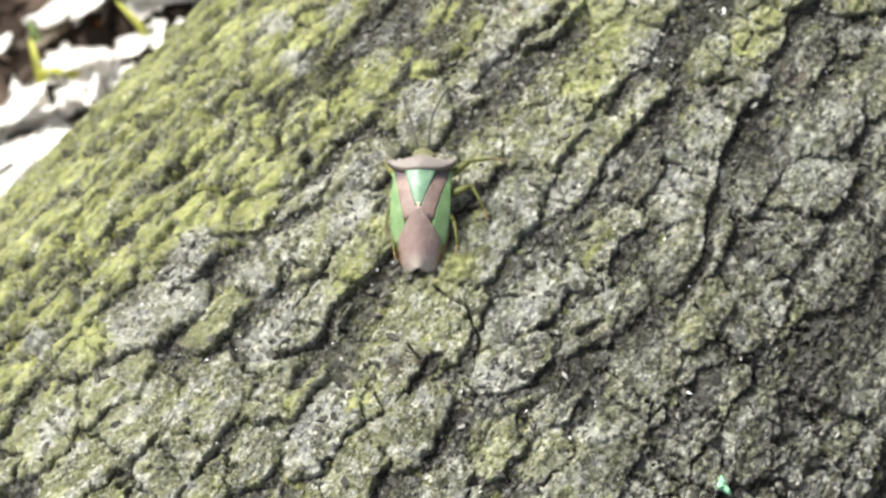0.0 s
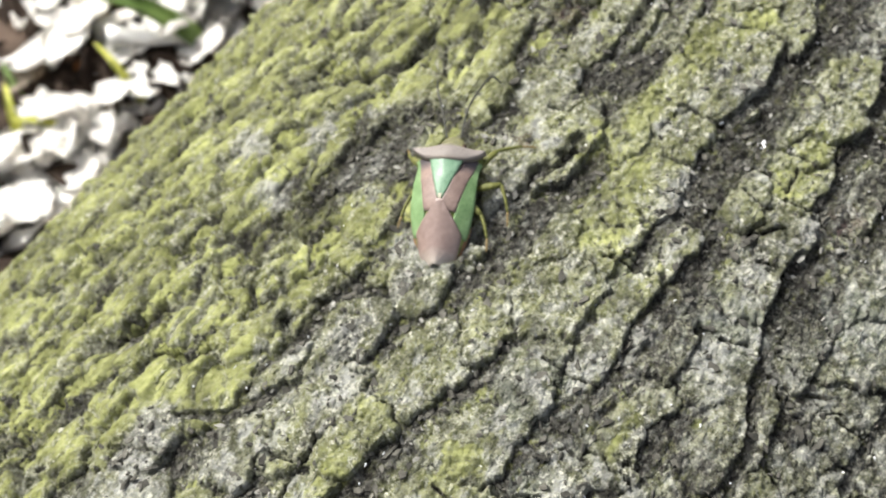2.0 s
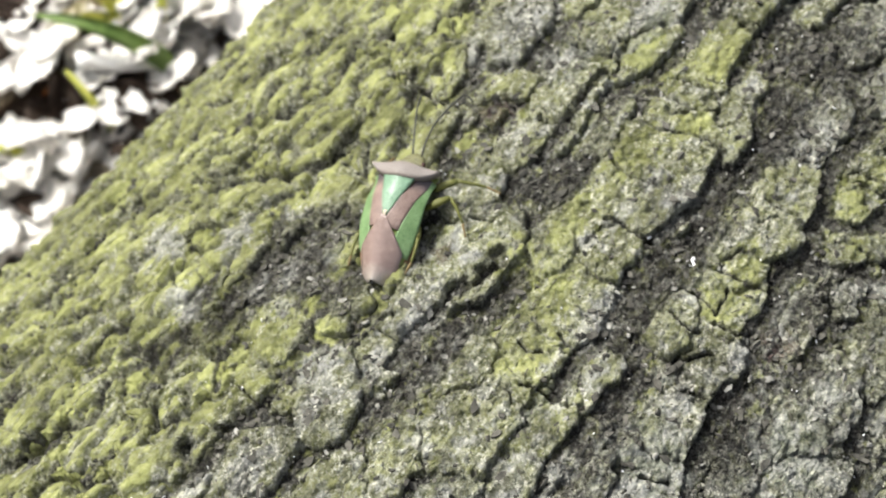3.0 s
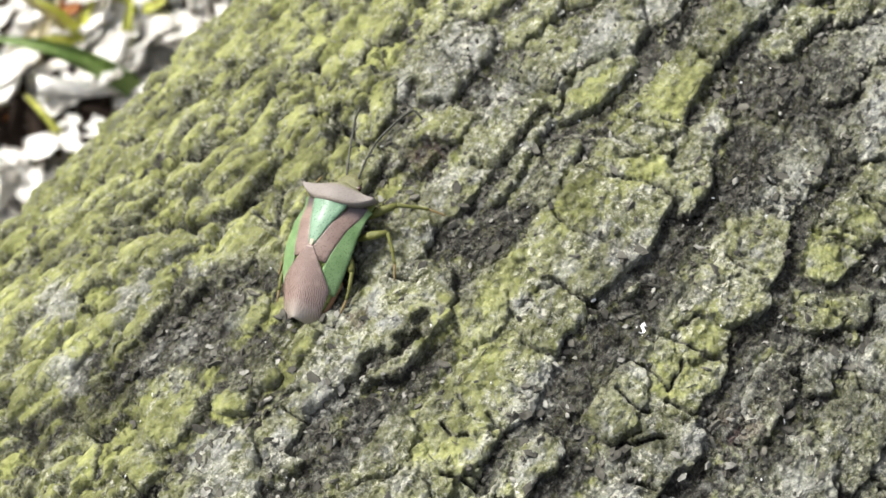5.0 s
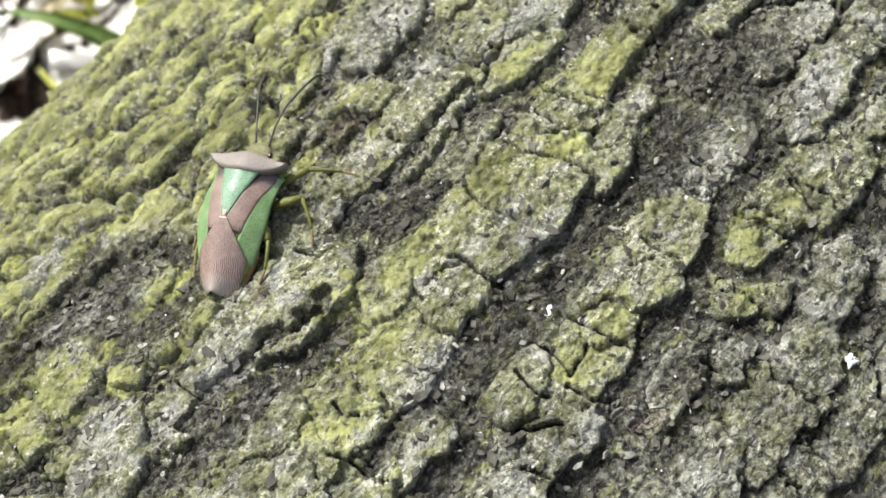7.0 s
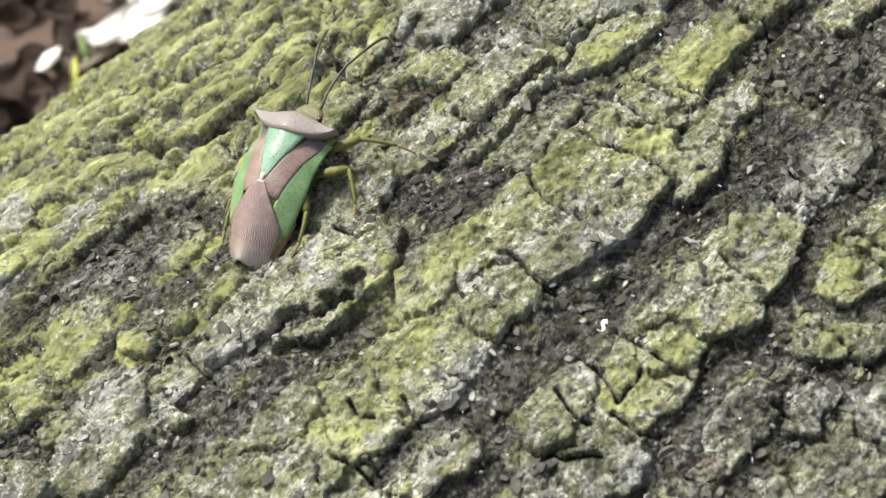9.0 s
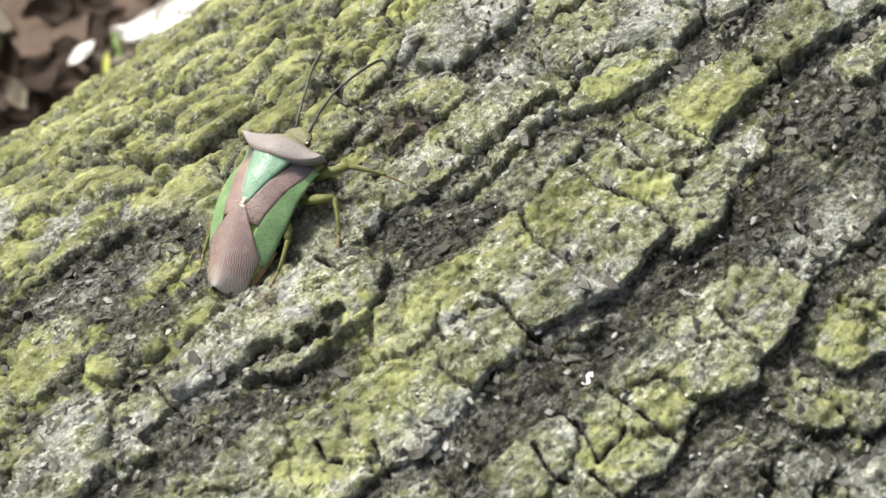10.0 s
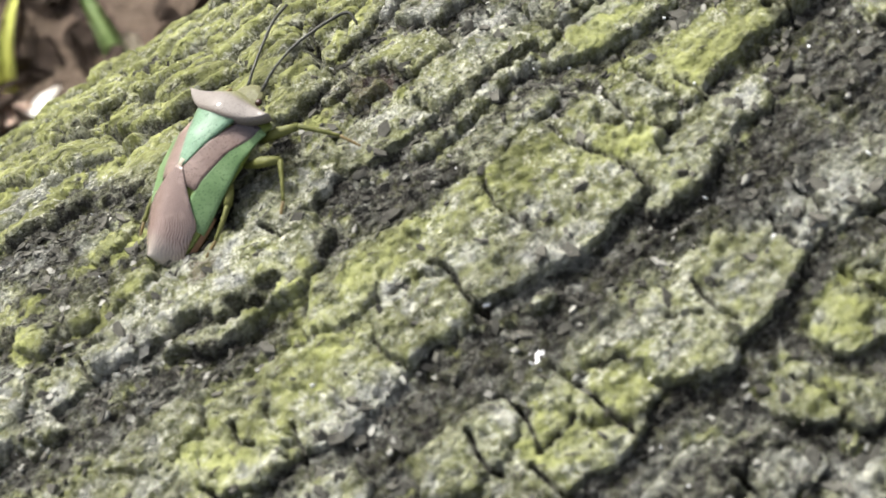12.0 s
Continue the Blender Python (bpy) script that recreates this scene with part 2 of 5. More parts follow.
RIDGE_E = [(64.9, -12.1, 3.2, 2.3, 0.5), (69.8, -9.8, 3.6, 2.3, 0.65), (78.5, -9.9, 5.0, 3.1, 0.6), (60.7, -13.6, 1.9, 1.5, 0.1),
           (57.9, -19.6, 4.0, 2.9, 0.4), (50.8, -18.2, 3.4, 2.5, 0.2), (64.2, -19.3, 3.1, 2.3, 0.3), (31.0, -21.3, 5.0, 3.2, 0.15),
           (39.8, -20.6, 4.4, 3.0, 0.2), (17.4, -18.9, 3.6, 2.8, 0.5), (13.4, -22.6, 3.6, 2.0, 0.15), (45.5, -17.1, 2.6, 2.6, 0.1),
           (21.8, -24.0, 4.6, 2.7, 0.15), (54.5, -11.2, 3.2, 1.8, 0.3)]
NEAR_END = [(-1.2, 22.6, 4.1, 3.2, 0.4), (0.9, 17.0, 3.2, 3.0, 0.8), (-2.3, 4.8, 4.9, 4.0, 0.55), (6.8, 6.3, 3.2, 3.1, 0.4),
            (5.2, -2.6, 4.8, 2.5, 0.05), (-1.2, -5.4, 4.0, 3.2, 0.3), (-11.6, 16.1, 5.0, 2.9, 0.3), (-19.1, 6.4, 3.9, 2.6, 0.02),
            (-13.1, -0.5, 3.7, 2.8, 0.4), (-23.9, 18.8, 4.0, 3.2, 0.4), (15.9, 5.5, 4.4, 2.4, 0.2), (10.3, -10.3, 4.4, 2.2, 0.25),
            (8.4, -17.5, 3.5, 3.1, 0.3), (-4.1, -19.7, 4.7, 3.0, 0.3), (18.0, -5.7, 4.6, 2.6, 0.35), (-18.7, 12.4, 3.8, 2.6, 0.4),
            (-30.1, 24.5, 3.9, 3.4, 0.4)]
NEAR_END_LOW = [(-32.6, 16.5, 3.8, 3.1, 0.3), (-21.6, 0.4, 4.1, 2.4, 0.5), (4.0, -24.8, 3.9, 2.8, 0.1), (12.0, -32.4, 4.4, 3.2, 0.15),
                (32.9, -28.5, 4.9, 3.0, 0.1), (26.9, -37.9, 4.7, 3.8, 0.1), (11.5, 15.2, 4.0, 3.0, 0.5), (17.5, 12.6, 2.8, 2.4, 0.45)]
MOSS_LUMPS = [(33.9, 32.8, 2.4, 1.6, 1.0), (30.0, 26.9, 1.7, 1.4, 0.9), (26.7, 28.6, 1.9, 2.0, 1.0), (21.8, 31.9, 3.5, 2.6, 1.0), (16.1, 31.0, 2.8, 2.6, 1.0),
              (11.4, 32.7, 2.4, 2.6, 1.0), (25.9, 44.1, 2.4, 2.0, 0.95), (16.2, 26.0, 2.2, 1.6, 0.9), (20.1, 43.6, 2.4, 2.2, 0.3), (34.4, 26.0, 1.8, 1.4, 0.9),
              (61.9, 45.7, 2.6, 2.6, 0.8), (65.1, 41.5, 2.2, 2.3, 0.5), (-27.4, 37.0, 3.5, 2.6, 0.8), (-30.7, 43.4, 2.9, 2.8, 0.2)]
NEAR_FLAKES = [(7.1, 30.2, 2.6, 1.7, 0.7), (3.1, 28.2, 2.8, 1.6, 0.25), (8.6, 24.2, 3.3, 1.6, 0.02), (5.0, 36.2, 3.7, 2.8, 1.0), (-6.4, 25.3, 3.0, 2.2, 0.1),
               (-29.1, 29.5, 3.4, 2.7, 0.5), (4.8, 20.8, 2.1, 1.7, 0.4), (-11.0, 3.2, 2.4, 1.6, 0.5), (-24.5, 10.8, 3.6, 2.4, 0.4), (-37.0, 32.9, 3.6, 3.2, 0.6), (-37.6, 24.9, 3.2, 2.8, 0.5)]
MOSS_LUMPS = [(s, u, 0.7 * l, 0.85 * w, c) for s, u, l, w, c in MOSS_LUMPS]
# patches of white lichen, deep bare hollows with some shade in their colour, and moss tufts: s, u, half length, half
# width
WHITE_A = [(24.7, 57.4, 2.5, 3.1), (30.9, 47.5, 3.5, 1.8), (19.3, 46.9, 2.7, 2.3), (-29.9, 44.3, 2.5, 2.2), (36.0, 43.4, 1.8, 1.1), (71.2, 35.0, 4.1, 2.5), (-10.0, 34.6, 4.6, 2.7), (-21.0, 34.0, 3.7, 2.6), (-14.4, 33.0, 3.2, 2.1), (7.9, 32.5, 2.1, 1.6), (14.5, 32.4, 0.7, 0.7), (64.2, 32.3, 1.0, 0.8), (-36.8, 31.9, 2.9, 1.6), (2.7, 31.5, 2.8, 1.0), (67.6, 27.3, 2.6, 1.3), (22.0, 26.0, 2.5, 1.6), (8.8, 24.0, 2.8, 1.4), (17.8, 23.2, 1.9, 1.5), (79.8, 23.0, 2.8, 1.4), (25.3, 21.0, 2.0, 1.2)]
WHITE_B = [(32.5, 20.5, 3.1, 1.5), (4.5, 20.5, 3.4, 2.2), (-13.7, 18.2, 4.3, 2.4), (48.8, 11.3, 1.4, 1.0), (59.0, 9.6, 1.8, 1.1), (75.9, 7.3, 1.6, 0.9), (35.9, 7.2, 2.6, 1.3), (-18.8, 6.7, 3.5, 2.1), (58.1, 5.7, 2.9, 1.5), (42.6, 5.4, 3.2, 1.5), (36.9, 2.3, 2.0, 0.9), (19.6, 1.4, 3.5, 0.9), (94.3, 0.0, 4.2, 1.6), (26.6, -0.8, 2.9, 1.3), (74.6, -2.7, 3.2, 1.5), (6.7, -3.1, 3.2, 1.5), (87.6, -4.6, 3.4, 1.9), (-2.7, -5.4, 3.7, 2.1), (40.0, -6.4, 2.5, 1.2), (28.8, -7.0, 2.9, 1.6), (47.5, -8.5, 2.1, 1.2)]
WHITE_C = [(29.5, 37.5, 2.6, 1.3), (33.6, 34.4, 2.2, 0.9), (26.0, 39.2, 2.2, 1.0), (24.5, 33.8, 1.6, 0.6), (61.6, -14.1, 1.4, 0.7), (50.0, -17.9, 2.1, 1.1)]
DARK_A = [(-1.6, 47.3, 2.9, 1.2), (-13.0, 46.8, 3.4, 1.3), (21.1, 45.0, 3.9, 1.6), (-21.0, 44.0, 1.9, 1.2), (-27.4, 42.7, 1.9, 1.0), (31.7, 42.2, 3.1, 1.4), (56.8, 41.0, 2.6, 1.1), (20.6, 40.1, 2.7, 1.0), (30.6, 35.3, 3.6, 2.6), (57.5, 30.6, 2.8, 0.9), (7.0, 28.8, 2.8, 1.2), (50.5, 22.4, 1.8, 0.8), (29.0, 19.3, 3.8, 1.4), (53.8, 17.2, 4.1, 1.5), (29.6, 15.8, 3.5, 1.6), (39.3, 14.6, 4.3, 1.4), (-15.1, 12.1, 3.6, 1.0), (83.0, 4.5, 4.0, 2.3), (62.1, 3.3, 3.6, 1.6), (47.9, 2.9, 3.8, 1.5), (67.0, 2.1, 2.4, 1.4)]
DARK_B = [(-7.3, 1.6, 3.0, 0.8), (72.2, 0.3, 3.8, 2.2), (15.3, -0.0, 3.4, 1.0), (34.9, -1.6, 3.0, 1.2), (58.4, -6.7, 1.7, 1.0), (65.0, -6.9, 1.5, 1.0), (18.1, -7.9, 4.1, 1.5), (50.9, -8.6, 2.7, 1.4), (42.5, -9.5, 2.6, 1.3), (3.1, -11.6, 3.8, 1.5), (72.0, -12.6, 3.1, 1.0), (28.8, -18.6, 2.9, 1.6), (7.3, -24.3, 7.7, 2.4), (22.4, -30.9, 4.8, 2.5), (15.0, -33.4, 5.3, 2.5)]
TUFTS_A = [(-25.7, 37.9, 2.5, 4.1), (6.6, 33.2, 2.1, 1.6), (-2.8, 33.0, 5.4, 3.5), (11.0, 32.6, 4.4, 2.4), (20.8, 32.1, 4.1, 3.5), (34.0, 32.0, 3.3, 1.1), (59.4, 31.4, 3.2, 1.1), (53.0, 30.6, 2.4, 1.0), (25.9, 28.5, 2.1, 1.2), (72.3, 19.1, 3.9, 2.3), (42.6, 15.5, 4.0, 3.1), (-3.5, 15.4, 3.2, 1.7), (49.8, 14.1, 4.5, 2.0), (60.4, 13.3, 5.4, 2.4), (77.5, 12.3, 4.6, 2.8), (-18.2, 11.1, 2.4, 1.3), (42.4, 10.3, 3.2, 1.9), (67.3, 10.1, 3.7, 1.6), (35.6, 9.1, 4.6, 2.8), (5.3, 6.5, 3.0, 2.3), (-14.0, 5.3, 1.8, 1.2), (56.5, -3.6, 3.4, 1.8)]
TUFTS_B = [(51.7, -3.7, 3.3, 2.0), (17.0, -4.9, 3.1, 0.7), (71.9, -8.9, 4.9, 2.4), (65.3, -11.7, 2.9, 1.3), (15.3, -18.2, 2.0, 1.5)]
TUFTS_C = [(30.6, 25.9, 1.7, 1.3), (26.0, 26.9, 1.7, 1.4), (26.3, 43.0, 2.2, 1.4), (34.1, 25.4, 1.3, 1.0), (16.5, 31.0, 3.2, 2.6), (34.3, 32.3, 3.2, 1.9), (16.2, 47.5, 3.2, 2.2), (27.3, 31.9, 1.2, 1.0)]
# where the thick moss of the far side begins: u by s
MOSS_LINE = ((-45, -20, -10, -4, 2, 12, 19, 24, 35, 40, 50, 58, 70, 100), (41, 40, 38.5, 31, 29.5, 30.5, 33, 42, 40.5, 35.5, 33.5, 37, 43, 45))
# bare grey hollows between the ridges: s, u, half length, half width
HOLLOWS = [(28, 31.5, 10.5, 6.0), (15, 40.5, 8, 4.0), (31, 37.0, 8.5, 3.4), (22, 40.3, 6, 2.6), (26, 38.5, 5, 3.0), (-9, 29.6, 7, 1.8), (57.8, 28.6, 3.6, 0.9), (52, 31, 3, 2.4),
           (40, 15.6, 9, 1.5), (55, 16.8, 7, 1.6), (52, 1.6, 6, 1.6), (66, 3.4, 7, 1.5), (82, 3.2, 10, 3.8), (56.5, -9.0, 4, 1.3), (27, 15.5, 6, 1.4)]


# stretches of bare dark bark with little growing on them: s, u, half length, half width
BARE = [(40, 15.6, 9, 1.9), (54, 17.4, 8, 2.0), (66, 19.0, 5, 1.3), (51, 1.4, 7, 1.9), (65, 2.8, 6, 1.9), (57, 31.5, 4, 1.8), (33, 37.5, 7, 4.0), (23, 40.0, 7, 3.0), (27, 30.5, 9, 4.0), (14, 41.5, 6, 2.2), (84, 1.5, 11, 4.5), (72, 2.2, 6, 2.2), (57, -11.5, 4.5, 2.0), (50, -14, 4, 2.0), (40, -13.5, 6, 2.6), (28, -3.5, 7, 3.0), (14, -14, 8, 3.0), (4, -12, 6, 3.0), (30, -33, 16, 5)]


# the deep furrows under the brows of the ridges, the creases in the thick moss and the fine cracks across the plates: width, then places s, u along the line
FURROWS_FAR = [(0.9, (-26.9, 49.5), (-19.1, 47.3), (-12.1, 47.5), (-7.8, 45.5)),
               (1.0, (11.4, 48.1), (14.1, 45.5), (18.2, 43.7), (22.0, 41.6), (27.5, 40.6), (31.0, 42.7), (33.6, 43.8), (36.5, 41.3)),
               (0.8, (20.8, 42.0), (24.7, 41.8), (27.9, 41.1), (32.6, 43.2), (35.7, 44.9)), (0.8, (55.9, 37.5), (57.9, 35.2), (61.5, 35.8), (65.6, 37.6)),
               (0.8, (-7.3, 33.9), (-4.8, 29.5), (-1.9, 27.6), (1.2, 26.2)), (1.0, (57.4, 31.9), (59.1, 30.6), (59.8, 28.1)),
               (0.9, (15.7, 24.3), (12.5, 28.4), (7.7, 28.8), (1.0, 30.3)), (0.9, (49.1, 21.8), (52.5, 22.3), (54.7, 21.6), (59.8, 21.9), (64.9, 22.5), (68.4, 22.2))]
FURROWS_CREST = [(1.0, (66.8, 19.9), (70.6, 17.4), (74.6, 16.7), (79.1, 16.2), (83.6, 15.7), (87.4, 17.2)),
                 (0.9, (-17.7, 19.9), (-15.9, 16.5), (-13.4, 13.8), (-11.1, 12.9), (-7.2, 14.2), (-3.3, 13.4), (1.8, 13.4)),
                 (0.9, (25.9, 19.8), (28.5, 19.3), (31.0, 18.7), (36.1, 19.6), (38.2, 17.9), (42.1, 17.3)),
                 (0.9, (27.8, 19.8), (31.7, 19.8), (37.4, 19.2), (43.2, 18.0)),
                 (1.0, (75.2, 9.5), (77.7, 9.7), (82.4, 9.8), (85.0, 10.1), (87.5, 9.8), (89.7, 9.2), (92.6, 9.2)),
                 (1.0, (52.7, 5.9), (56.7, 4.8), (61.4, 4.4), (66.0, 5.5)), (1.0, (32.8, 4.1), (37.4, 4.4), (41.1, 3.7), (46.0, 4.4), (48.6, 5.5))]
FURROWS_MIDDLE = [(0.9, (41.6, 1.3), (45.4, 1.5), (48.7, 2.5)), (0.9, (19.0, -0.7), (23.1, -0.8), (26.3, 0.3), (32.5, -0.4), (36.2, -0.2), (39.5, -2.0)),
                  (0.8, (-6.5, -4.6), (-3.9, -7.3), (-1.7, -8.7), (1.2, -9.0)), (0.7, (66.8, -6.9), (66.8, -9.4), (68.5, -12.2), (71.9, -14.5)),
                  (0.8, (65.9, -8.1), (67.2, -9.7), (67.3, -11.1), (70.5, -11.7)), (0.6, (6.9, -9.3), (9.6, -10.5)), (0.6, (61.5, -9.5), (62.6, -12.6), (63.7, -15.1)),
                  (0.8, (61.1, -10.3), (62.9, -12.5), (64.6, -13.7)),
                  (1.1, (44.3, -10.4), (47.7, -9.8), (53.2, -8.6), (57.8, -7.5), (63.7, -7.9), (67.1, -6.8), (71.0, -5.1), (76.3, -5.7), (80.1, -6.0))]
FURROWS_NEAR = [(1.1, (15.4, -16.5), (19.6, -15.9), (23.5, -15.4), (30.2, -12.7), (37.5, -10.1), (42.5, -9.8), (46.2, -10.3)),
                (0.9, (26.4, -25.5), (32.0, -25.4), (36.6, -25.8))]
CREASES_FAR = [(0.5, (39.9, 89.8), (45.0, 86.5), (56.7, 84.1), (63.1, 90.8), (67.1, 87.1)),
               (0.45, (45.9, 79.1), (48.3, 72.2), (55.4, 70.7), (58.5, 64.9), (62.9, 61.5)), (0.5, (65.6, 78.5), (69.3, 75.6)), (0.4, (27.0, 77.7), (31.2, 74.4)),
               (0.4, (38.9, 64.6), (41.2, 58.5), (43.5, 60.1)), (0.5, (-11.6, 64.1), (-6.4, 62.2), (1.2, 64.1), (5.9, 62.9)),
               (0.7, (8.4, 63.2), (10.6, 61.6), (12.2, 62.2), (14.2, 57.5)), (0.4, (6.1, 61.6), (12.1, 62.9)),
               (0.7, (44.4, 61.0), (47.4, 59.3), (51.1, 55.5), (53.8, 53.7), (58.1, 55.3), (60.3, 56.1), (62.5, 55.2), (64.4, 53.0)),
               (0.7, (67.5, 59.6), (71.9, 57.5))]
CREASES_CREST = [(0.5, (32.7, 57.8), (35.9, 56.0), (37.8, 53.9)), (0.5, (37.5, 54.0), (39.2, 48.9), (42.5, 45.6), (45.1, 44.4), (47.6, 45.5), (50.1, 45.6)),
                 (0.8, (-7.2, 52.1), (-4.1, 49.5), (-0.8, 48.5), (1.9, 48.1), (3.5, 45.1), (8.0, 47.0), (10.2, 46.6), (13.5, 44.8)),
                 (0.4, (44.0, 42.5), (43.6, 38.5), (47.5, 41.5)), (0.5, (57.2, 41.9), (56.3, 37.7)), (0.4, (8.8, 39.6), (6.9, 37.2), (9.1, 35.7))]
CRACKS_FAR = [(0.22, (74.2, 39.4), (76.2, 35.3), (75.9, 32.7), (78.6, 30.8)), (0.22, (-14.2, 38.4), (-12.8, 35.7), (-11.7, 32.9)),
              (0.22, (15.3, 31.5), (14.9, 27.4), (16.3, 27.7)), (0.22, (36.0, 28.0), (34.4, 27.1), (32.9, 27.3)),
              (0.22, (70.5, 27.1), (70.1, 24.7), (70.6, 22.9), (73.3, 23.4)), (0.22, (44.5, 23.5), (45.4, 20.8)), (0.22, (28.5, 23.3), (28.5, 21.2), (29.0, 19.5)),
              (0.22, (-16.9, 23.0), (-17.8, 19.6), (-17.6, 18.1)), (0.22, (81.7, 22.8), (83.1, 19.9), (82.5, 17.9), (83.4, 16.1), (86.6, 16.9)),
              (0.22, (-5.1, 22.5), (-4.6, 19.6), (-3.3, 18.9), (-1.2, 19.7)), (0.22, (-5.1, 19.1), (-8.8, 18.4), (-10.3, 18.7))]
CRACKS_CREST = [(0.22, (-11.4, 17.8), (-10.1, 14.8), (-8.6, 12.0)), (0.22, (64.8, 14.8), (64.9, 12.3), (65.9, 10.3), (66.6, 7.6), (66.4, 6.2)),
                (0.22, (69.4, 14.6), (69.2, 12.5), (69.2, 10.6), (70.5, 8.8)), (0.22, (58.5, 14.4), (58.1, 12.2), (58.8, 8.5)),
                (0.22, (82.5, 13.0), (83.0, 11.3), (82.9, 10.0)), (0.22, (73.7, 12.0), (74.0, 9.1)), (0.22, (52.1, 11.2), (52.8, 9.8), (52.5, 7.7), (52.8, 5.7)),
                (0.22, (35.4, 10.3), (35.1, 8.9), (36.0, 7.7)), (0.22, (38.5, 7.7), (38.2, 5.6), (37.8, 4.4)), (0.22, (31.7, 7.5), (32.5, 5.6), (32.5, 3.9)),
                (0.22, (1.4, 7.1), (1.5, 3.7), (1.8, 2.6), (0.6, 1.1), (-0.3, -0.8), (-2.5, -1.5))]
CRACKS_MIDDLE = [(0.22, (18.7, 6.2), (18.7, 2.7), (19.6, -0.3)), (0.22, (-5.9, 4.9), (-6.5, 2.6)), (0.22, (-12.4, 4.3), (-13.3, 2.5)),
                 (0.22, (3.9, 3.2), (5.7, 2.3), (5.1, 0.6), (7.1, -1.8)), (0.22, (73.4, 0.4), (73.8, -1.2), (73.5, -3.2)), (0.22, (71.2, 0.3), (70.9, -2.3), (70.9, -4.2)),
                 (0.22, (54.0, 0.0), (54.6, -2.6), (54.9, -4.8), (55.2, -6.4)), (0.22, (47.1, -0.3), (46.8, -2.9), (47.2, -3.8)),
                 (0.22, (50.5, -0.4), (50.6, -2.2), (50.0, -4.0), (53.0, -3.6)), (0.22, (64.1, -1.2), (64.0, -3.4), (64.5, -4.9)), (0.22, (-5.5, -2.8), (-5.9, -5.1)),
                 (0.22, (43.3, -3.4), (45.1, -5.2), (46.2, -6.2))]
CRACKS_NEAR = [(0.22, (49.0, -4.4), (49.4, -6.6), (50.7, -8.7)), (0.22, (41.0, -5.6), (41.5, -7.0), (41.7, -8.0)), (0.22, (71.7, -6.2), (72.4, -8.9), (73.1, -11.6)),
               (0.22, (31.2, -7.0), (32.6, -9.8)), (0.22, (77.5, -8.2), (77.0, -10.0), (76.4, -11.5)), (0.22, (58.2, -11.8), (58.6, -14.0)),
               (0.22, (32.0, -17.2), (33.2, -19.6)), (0.22, (18.0, -17.7), (17.5, -20.4), (16.5, -21.9), (16.9, -23.7), (16.1, -24.7), (18.2, -26.2)),
               (0.22, (31.8, -21.1), (31.9, -23.2), (32.2, -25.3))]
FURROWS = FURROWS_FAR + FURROWS_CREST + FURROWS_MIDDLE + FURROWS_NEAR
CREASES = CREASES_FAR + CREASES_CREST
CRACKS = CRACKS_FAR + CRACKS_CREST + CRACKS_MIDDLE + CRACKS_NEAR
# grey-blue crust, and patches of bare red-brown cork
COLD = [(67.8, 27.4, 3.5, 2.6), (73.5, 20.0, 2.8, 2.1), (78.4, 21.3, 2.5, 1.9), (15.0, 5.1, 4.6, 3.4), (4.7, -1.5, 4.0, 3.0), (30.0, 4.6, 1.6, 1.2), (22.0, 27.3, 1.9, 1.4), (90.7, 10.4, 3.7, 2.8), (32.9, -7.5, 4.8, 3.6), (42.0, -18.3, 4.9, 3.7)]
RUSTY = [(51.1, -10.8, 2.2, 1.6), (57.8, 30.0, 2.8, 2.1), (-8.3, 3.4, 2.5, 1.9), (39.7, 23.1, 1.6, 1.2)]


def along(S, U, lines):
    """Distance to the nearest of the listed lines, in widths of that line, and the millimetres by which a place lies on its near side."""
    out = np.full(S.shape, 9.0, np.float32)
    side = np.zeros(S.shape, np.float32)
    s, u = S[:, 0], U[0]
    for width, *places in lines:
        for (a, b), (c, d) in zip(places, places[1:]):
            rows = np.where((s > min(a, c) - 4) & (s < max(a, c) + 4))[0]
            cols = np.where((u > min(b, d) - 4) & (u < max(b, d) + 4))[0]
            if not len(rows) or not len(cols):
                continue
            cut = (slice(rows[0], rows[-1] + 1), slice(cols[0], cols[-1] + 1))
            x, y = S[cut] - a, U[cut] - b
            k = np.clip((x * (c - a) + y * (d - b)) / ((c - a) ** 2 + (d - b) ** 2), 0, 1)
            away = np.hypot(x - k * (c - a), y - k * (d - b)) / width
            side[cut] = np.where(away < out[cut], k * (d - b) - y, side[cut])
            out[cut] = np.minimum(out[cut], away)
    return out, side


def spots(S, U, patches, bend):
    """1 inside the listed patches, falling to 0 round them, with a ragged outline."""
    out = np.zeros(S.shape)
    for a, b, l, w in patches:
        rows = np.where(np.abs(S[:, 0] - a) < 2.6 * l + 2)[0]
        cols = np.where(np.abs(U[0] - b) < 2.6 * w + 2)[0]
        if len(rows) and len(cols):
            cut = (slice(rows[0], rows[-1] + 1), slice(cols[0], cols[-1] + 1))
            d = ((S[cut] - a) / l) ** 2 + ((U[cut] - b) / w) ** 2
            out[cut] = np.maximum(out[cut], np.exp(-0.8 * d))
    return smooth(out + bend, 0.25, 0.75)


